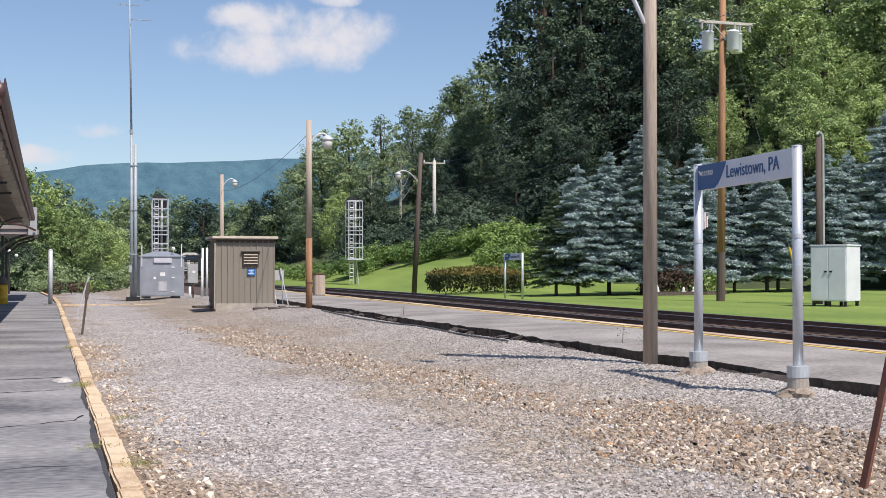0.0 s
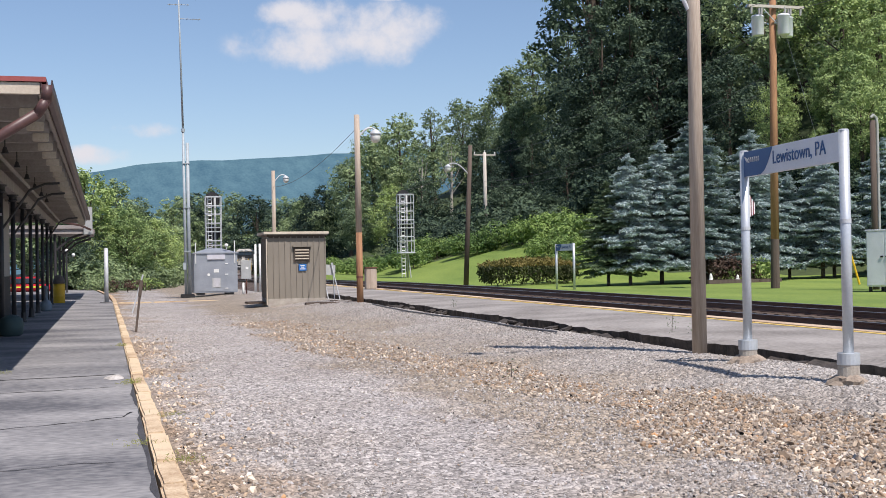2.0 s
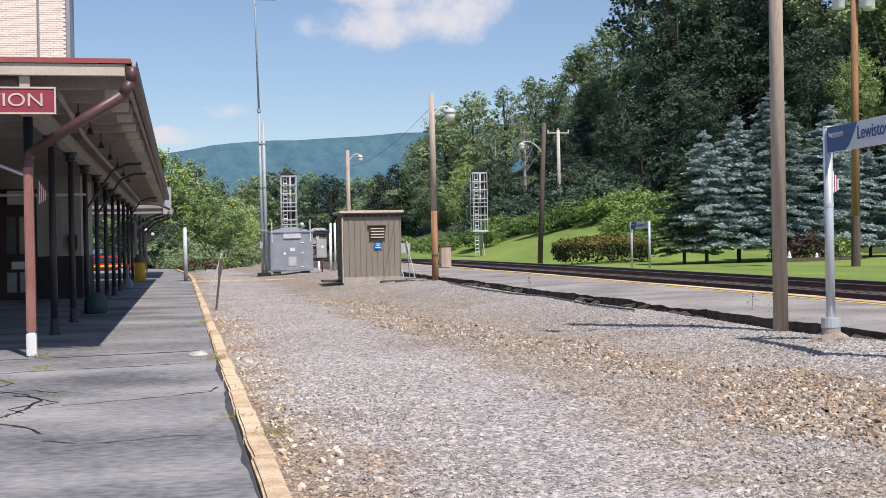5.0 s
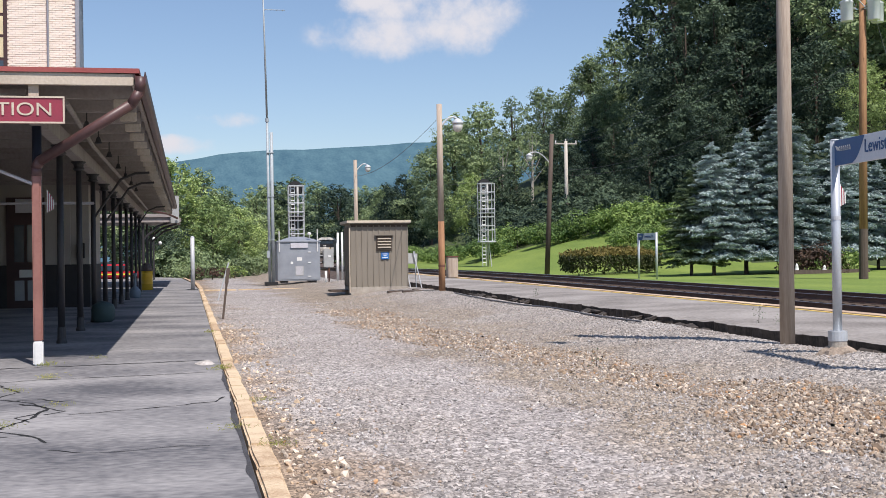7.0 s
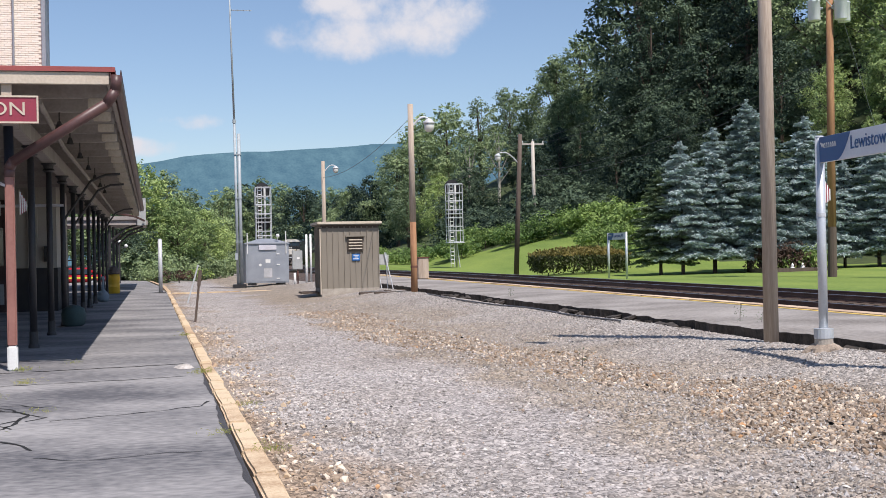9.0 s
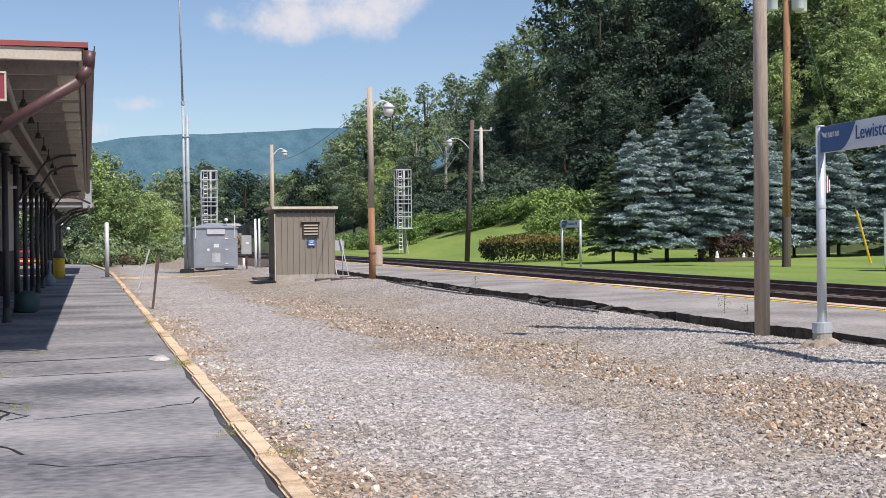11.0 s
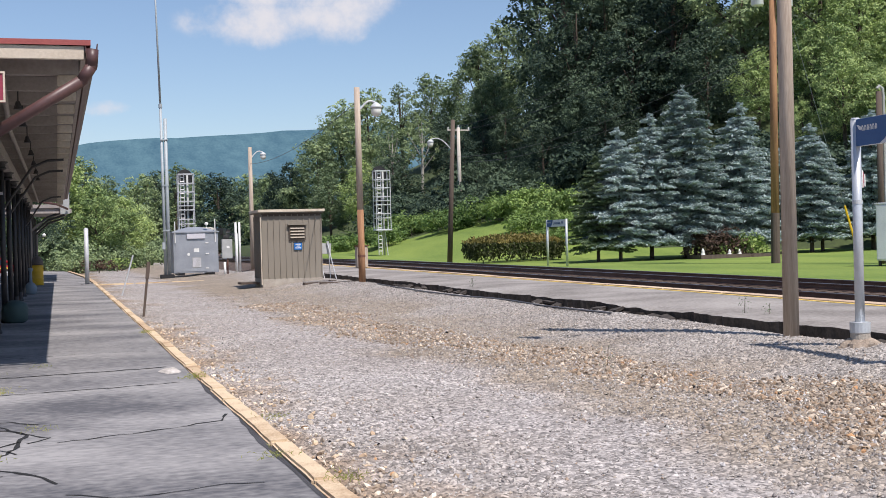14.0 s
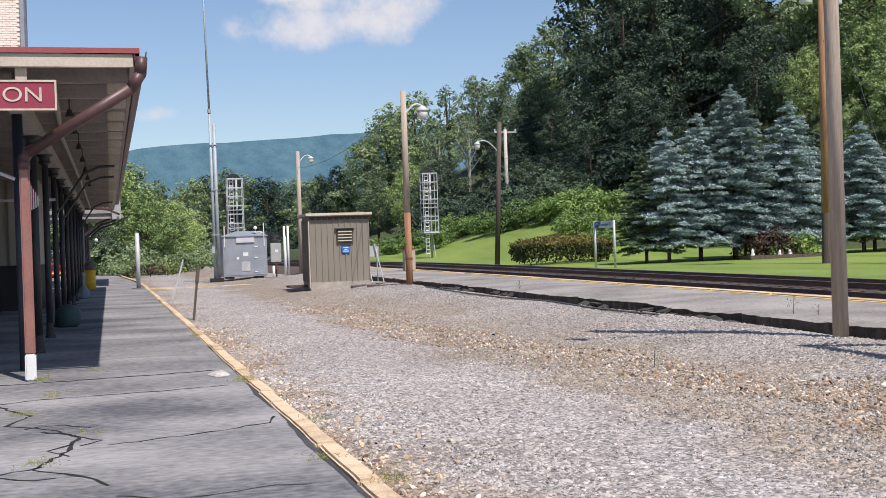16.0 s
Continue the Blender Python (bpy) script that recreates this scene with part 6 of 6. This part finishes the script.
# second, lower canopy beyond the first
canopy2 = thing("far_canopy", "smaller weathered canopy beyond the main one", "canopy")
part("roof", box(-7, -0.35, 66, 82, 3.75, 3.95, 0.02), "soffit", canopy2)
part("end_panel", box(-0.75, -0.3, 65.9, 66.0, 3.45, 4.9, 0.01), "meter_grey", canopy2, "pale end panel")
part("beam", box(-4.5, -0.2, 66.1, 66.3, 3.5, 3.72), "soffit", canopy2)
for y0 in (66.4, 73, 80):
    part("post", rod((-2.2, y0, 0), (-2.2, y0, 3.6), 0.08, seg=10), "column", canopy2)
    part("brace", tube([(-2.2, y0, 2.6), (-1.4, y0, 3.3), (-0.5, y0, 3.6)], 0.06, 6), "column", canopy2)
part("gutter_brace", tube([(-1.7, 63.6, 4.0), (-0.9, 64.6, 3.9), (-0.4, 65.8, 3.7)], 0.06, 6), "gutter", canopy2)

station = thing("station_building", "two-storey cream brick station with dark wainscot", "building", (0, 41, 0))
part("lower_wall", box(-15, -3.02, 0, 5.2, 1.4, CZ - 0.1), "wall_cream", station)
part("wainscot", box(-15, -3.0, -0.02, 5.22, 0, 1.4), "wainscot", station, "near-black lower wall")
upper = part("upper_wall", box(-15, -3.3, 0.03, 1.6, CZ + 0.3, 12.5), "mortar", station)
part("corner_pilaster", box(-3.36, -3.24, -0.06, 1.6, CZ + 0.3, 12.5), "cabinet_grey", station, "grey corner strip")
part("rain_pipe", rod((-4.23, -0.05, CZ + 0.5), (-4.23, -0.05, 12.5), 0.035, seg=8), "cabinet_grey", station)
part("roof", box(-15.5, -2.4, -0.8, 6, 12.5, 12.75), "canopy_red", station)
bk = bpy.data.meshes.new("brick")
bm = box(-0.1, 0.1, -0.012, 0.012, -0.031, 0.031, 0.004)
bm.to_mesh(bk)
bm.free()
bk.materials.append(M["brick"])
base_v = np.array([v.co[:] for v in bk.vertices])
base_f = [tuple(p.vertices) for p in bk.polygons]
rest_v, rest_f, count = [], [], 0
brick_rows = 0
z = 6.55
while z < 10.2:
    x = -8.6 + (0.1 if brick_rows % 2 else 0.0)
    while x < -3.42:
        if not (-6.9 < x < -5.45 and z > 7.3):
            yo = 0.02 + rng.uniform(-0.004, 0.003)
            if count < 300 and x > -5.4 and z > 7.7:
                ob = new("brick", bk)
                ob.parent = upper
                ob.location = (x, yo, z)
                count += 1
            else:
                rest_f += [tuple(i + len(base_v) * len(rest_v) for i in f) for f in base_f]
                rest_v.append(base_v + np.array([x, yo, z]))
        x += 0.21
    z += 0.073
    brick_rows += 1
me = bpy.data.meshes.new("brickwork")
me.from_pydata(np.concatenate(rest_v).tolist(), [], rest_f)
me.materials.append(M["brick"])
ob = new("brickwork", me)
ob.parent = upper
tagged(ob, "cream painted brick courses", kind="stuff")
win = part("window", box(-6.82, -5.5, -0.03, 0.06, 7.3, 10.4), "frame_maroon", station, "maroon framed sash window with pale blinds")
for x0, x1 in ((-6.72, -6.26), (-6.08, -5.62)):
    for z0, z1 in ((7.4, 8.05), (8.15, 8.8), (8.9, 9.5), (9.6, 10.3)):
        part("pane", box(x0, x1, -0.045, -0.032, z0, z1), "glass" if z0 < 7.8 else "blind", win)
dr = part("door", box(-5.6, -4.4, -0.08, -0.01, 0.0, 3.6), "frame_maroon", station, "dark panelled door")
part("transom", box(-5.3, -4.7, -0.12, -0.07, 3.1, 3.55), "cabinet_light", dr, "window air unit over the door")
for x0 in (-5.35, -4.95):
    part("door_panel", box(x0, x0 + 0.3, -0.1, -0.081, 0.25, 0.9), "cabinet_grey", dr)
    part("door_glass", box(x0, x0 + 0.3, -0.1, -0.081, 1.5, 2.7), "glass", dr)
part("notice", box(-5.2, -4.8, -0.105, -0.082, 1.0, 1.25), "white", dr)
part("side_window", box(-7.6, -6.7, -0.03, 0.05, 1.5, 3.4), "frame_maroon", station)
# unseen wall, added to keep skylight from under the canopy
part("closing_wall", box(-7.9, -7.6, -23, 0, 0, CZ - 0.05), "wall_cream", station)
part("pilaster", box(-3.9, -3.6, -0.1, -0.01, 1.4, CZ - 0.1), "wall_cream", station)
part("wall_box", box(-3.4, -3.15, -0.2, -0.01, 1.6, 2.1), "black", station)

# things under the canopy
small_flag("small striped flag fixed to a canopy column", (-2.0, 19.5, 2.3), -30).scale = (0.55, 0.55, 0.7)
can_thing = thing("litter_bin", "yellow drum litter bin with dark domed lid", "bin", (-1.88, 62, 0))
part("drum", lathe([(0.27, 0.0), (0.285, 0.03), (0.28, 0.3), (0.29, 0.32), (0.28, 0.34), (0.28, 0.62), (0.29, 0.64), (0.28, 0.95)], 20), "bin_yellow", can_thing, smooth=True)
part("lid", lathe([(0.29, 0.95), (0.28, 1.1), (0.2, 1.28), (0.1, 1.36), (0.01, 1.37)], 20), "dirt_steel", can_thing, smooth=True)
pot = thing("ash_urn", "pale blue-grey ash urn with slim neck", "ash bin", (-1.93, 49.6, 0))
part("urn", lathe([(0.2, 0), (0.26, 0.05), (0.27, 0.3), (0.18, 0.45), (0.07, 0.55), (0.06, 1.0), (0.1, 1.05), (0.09, 1.15), (0.01, 1.18)], 16), "pot_blue", pot, smooth=True)
pot.scale = (0.85, 0.85, 0.85)
pot2 = thing("planter_tub", "dark green planter tub beside a column", "planter", (-1.9, 30.6, 0))
part("tub", lathe([(0.2, 0), (0.27, 0.05), (0.29, 0.3), (0.26, 0.42), (0.12, 0.5), (0.02, 0.52)], 16), "pot_green", pot2, smooth=True)
car = thing("parked_car", "red parked car with yellow flank stripe", "car", (-5.6, 94, -0.3), 0)
bm = box(-2.2, 2.2, -0.9, 0.9, 0.35, 0.95, 0.12)
box(-1.2, 1.3, -0.78, 0.78, 0.9, 1.5, 0.2, bm)
part("body", bm, "car_red", car, smooth=True)
part("side_glass", box(-1.0, 1.1, -0.8, -0.77, 1.02, 1.38), "glass", car)
part("flank_stripe", box(-1.6, 1.9, -0.915, -0.905, 0.7, 0.8), "hi_vis", car)
for x in (-1.35, 1.35):
    wl2 = part("wheel", rod((x, -0.92, 0.34), (x, -0.7, 0.34), 0.34, seg=18), "rubber", car)
    part("rim", rod((x, -0.935, 0.34), (x, -0.921, 0.34), 0.22, seg=14), "galvanised", wl2)
kiosk = thing("small_house", "small white building with red roof beyond the station", "building", (-11.5, 92, 0))
part("wall", box(-4, 4, 0, 5, 0, 2.6), "white", kiosk)
bm = bmesh.new()
vs = [bm.verts.new(p) for p in ((-4.4, -0.4, 2.5), (4.4, -0.4, 2.5), (4.4, 5.4, 2.5), (-4.4, 5.4, 2.5), (-4.4, 2.5, 4.2), (4.4, 2.5, 4.2))]
for f in ((0, 1, 5, 4), (2, 3, 4, 5), (0, 4, 3), (1, 2, 5), (0, 3, 2, 1)):
    bm.faces.new([vs[i] for i in f])
part("roof", bm, "canopy_red", kiosk)

# weeds in the cracks and along the kerb
r = np.random.RandomState(77)
tufts = []
for x, y0, n, s, mt in ((-1.85, 17.9, 60, 0.09, "grass_dry"), (-1.6, 15.9, 60, 0.08, "grass_dry"), (-1.85, 14.3, 50, 0.07, "grass_dry"), (-1.15, 12.7, 40, 0.06, "grass_dry"), (0.62, 16.4, 70, 0.10, "grass_dry"), (0.9, 9.3, 60, 0.08, "grass_dry"), (0.6, 10.4, 50, 0.07, "grass_dry"),
                     (0.92, 12.5, 60, 0.07, "grass_dry"), (-1.2, 19.0, 40, 0.06, "grass_dry"), (0.6, 25, 60, 0.09, "grass_dry"), (-1.5, 11.1, 40, 0.08, "grass_dry")):
    n = int(n * 1.4)
    cs = np.array([x, y0, 0.0]) + np.stack([r.randn(n) * 0.08, r.randn(n) * 0.09, np.abs(r.randn(n)) * s * 0.3 + 0.01], 1)
    tufts.append((cs, r.randn(n, 3) * np.array([1, 1, 0.2]), np.full(n, s * 0.33)))
blades = leaf_cloud("grass_tufts", *[np.concatenate(v) for v in zip(*tufts)], "grass_dry", r, slim=0.12)
tagged(new("grass_tufts", blades), "small dry grass tufts growing from the cracks", "weeds", kind="stuff")
bm = lathe([(0.13, 0.0), (0.10, 0.015), (0.07, 0.025), (0.035, 0.035), (0.008, 0.038)], 18)
for vert in bm.verts:
    vert.co.xy *= 1 + 0.5 * noise.noise(vert.co * 9)
    vert.co.z *= 1 + 0.8 * noise.noise(vert.co * 14)
salt = part("salt_heap", bm, "salt")
salt.matrix_world = pose(0.42, 17.4, 0.003)
salt.scale = (1.1, 2.2, 1.2)
tagged(salt, "small pale heap spilled at the kerb", "spill")
globes = thing("globe_lamp", "dark lamp post with three white globes", "lamp post", (-2.2, 86, 0.1))
part("post", rod((0, 0, 0), (0, 0, 2.9), 0.06, seg=10), "column", globes)
for x, z in ((-0.45, 2.9), (0.0, 2.85), (0.45, 2.55)):
    part("arm", rod((0, 0, 2.4), (x, 0, z - 0.1), 0.025, seg=6), "column", globes)
    bm = bmesh.new()
    bmesh.ops.create_uvsphere(bm, u_segments=14, v_segments=10, radius=0.12, matrix=Matrix.Translation((x, 0, z)))
    part("globe", bm, "white", globes, smooth=True)

# a hose along the platform's broken edge, and single weeds
pts = [(9.0 + 0.12 * math.sin(v * 0.5), v, yard_z(9.0, v) + 0.03) for v in [22 + 0.8 * i for i in range(24)]]
hose = part("loose_cable", sweep(pts, [(0.02, 0), (0, 0.02), (-0.02, 0), (0, -0.02)]), "wire")
tagged(hose, "black cable lying loose on the gravel", "cable")
for x, y0, z, h2, n in ((5.7, 15.4, yard_z(5.7, 15.4), 0.3, 26), (9.95, 19.1, deck_z(19.1) - 0.03, 0.32, 40), (10.1, 18.6, deck_z(18.6) - 0.03, 0.2, 24), (9.9, 33.0, deck_z(33) - 0.03, 0.25, 50)):
    wd = thing("weed_sprig", "thin grey-green weed sprig growing alone", "weed", (x, y0, z), group="weed sprigs")
    part("stalk", rod((0, 0, -0.03), (0.02, 0, h2), 0.006, 0.003, 5), "bark", wd)
    cs = np.stack([r.randn(n) * 0.05, r.randn(n) * 0.05, r.rand(n) * h2], 1)
    ob = new("leaves", leaf_cloud("leaves", cs, r.randn(n, 3), np.full(n, 0.018), "leaf_spruce_green", r, slim=0.4))
    ob.parent = wd
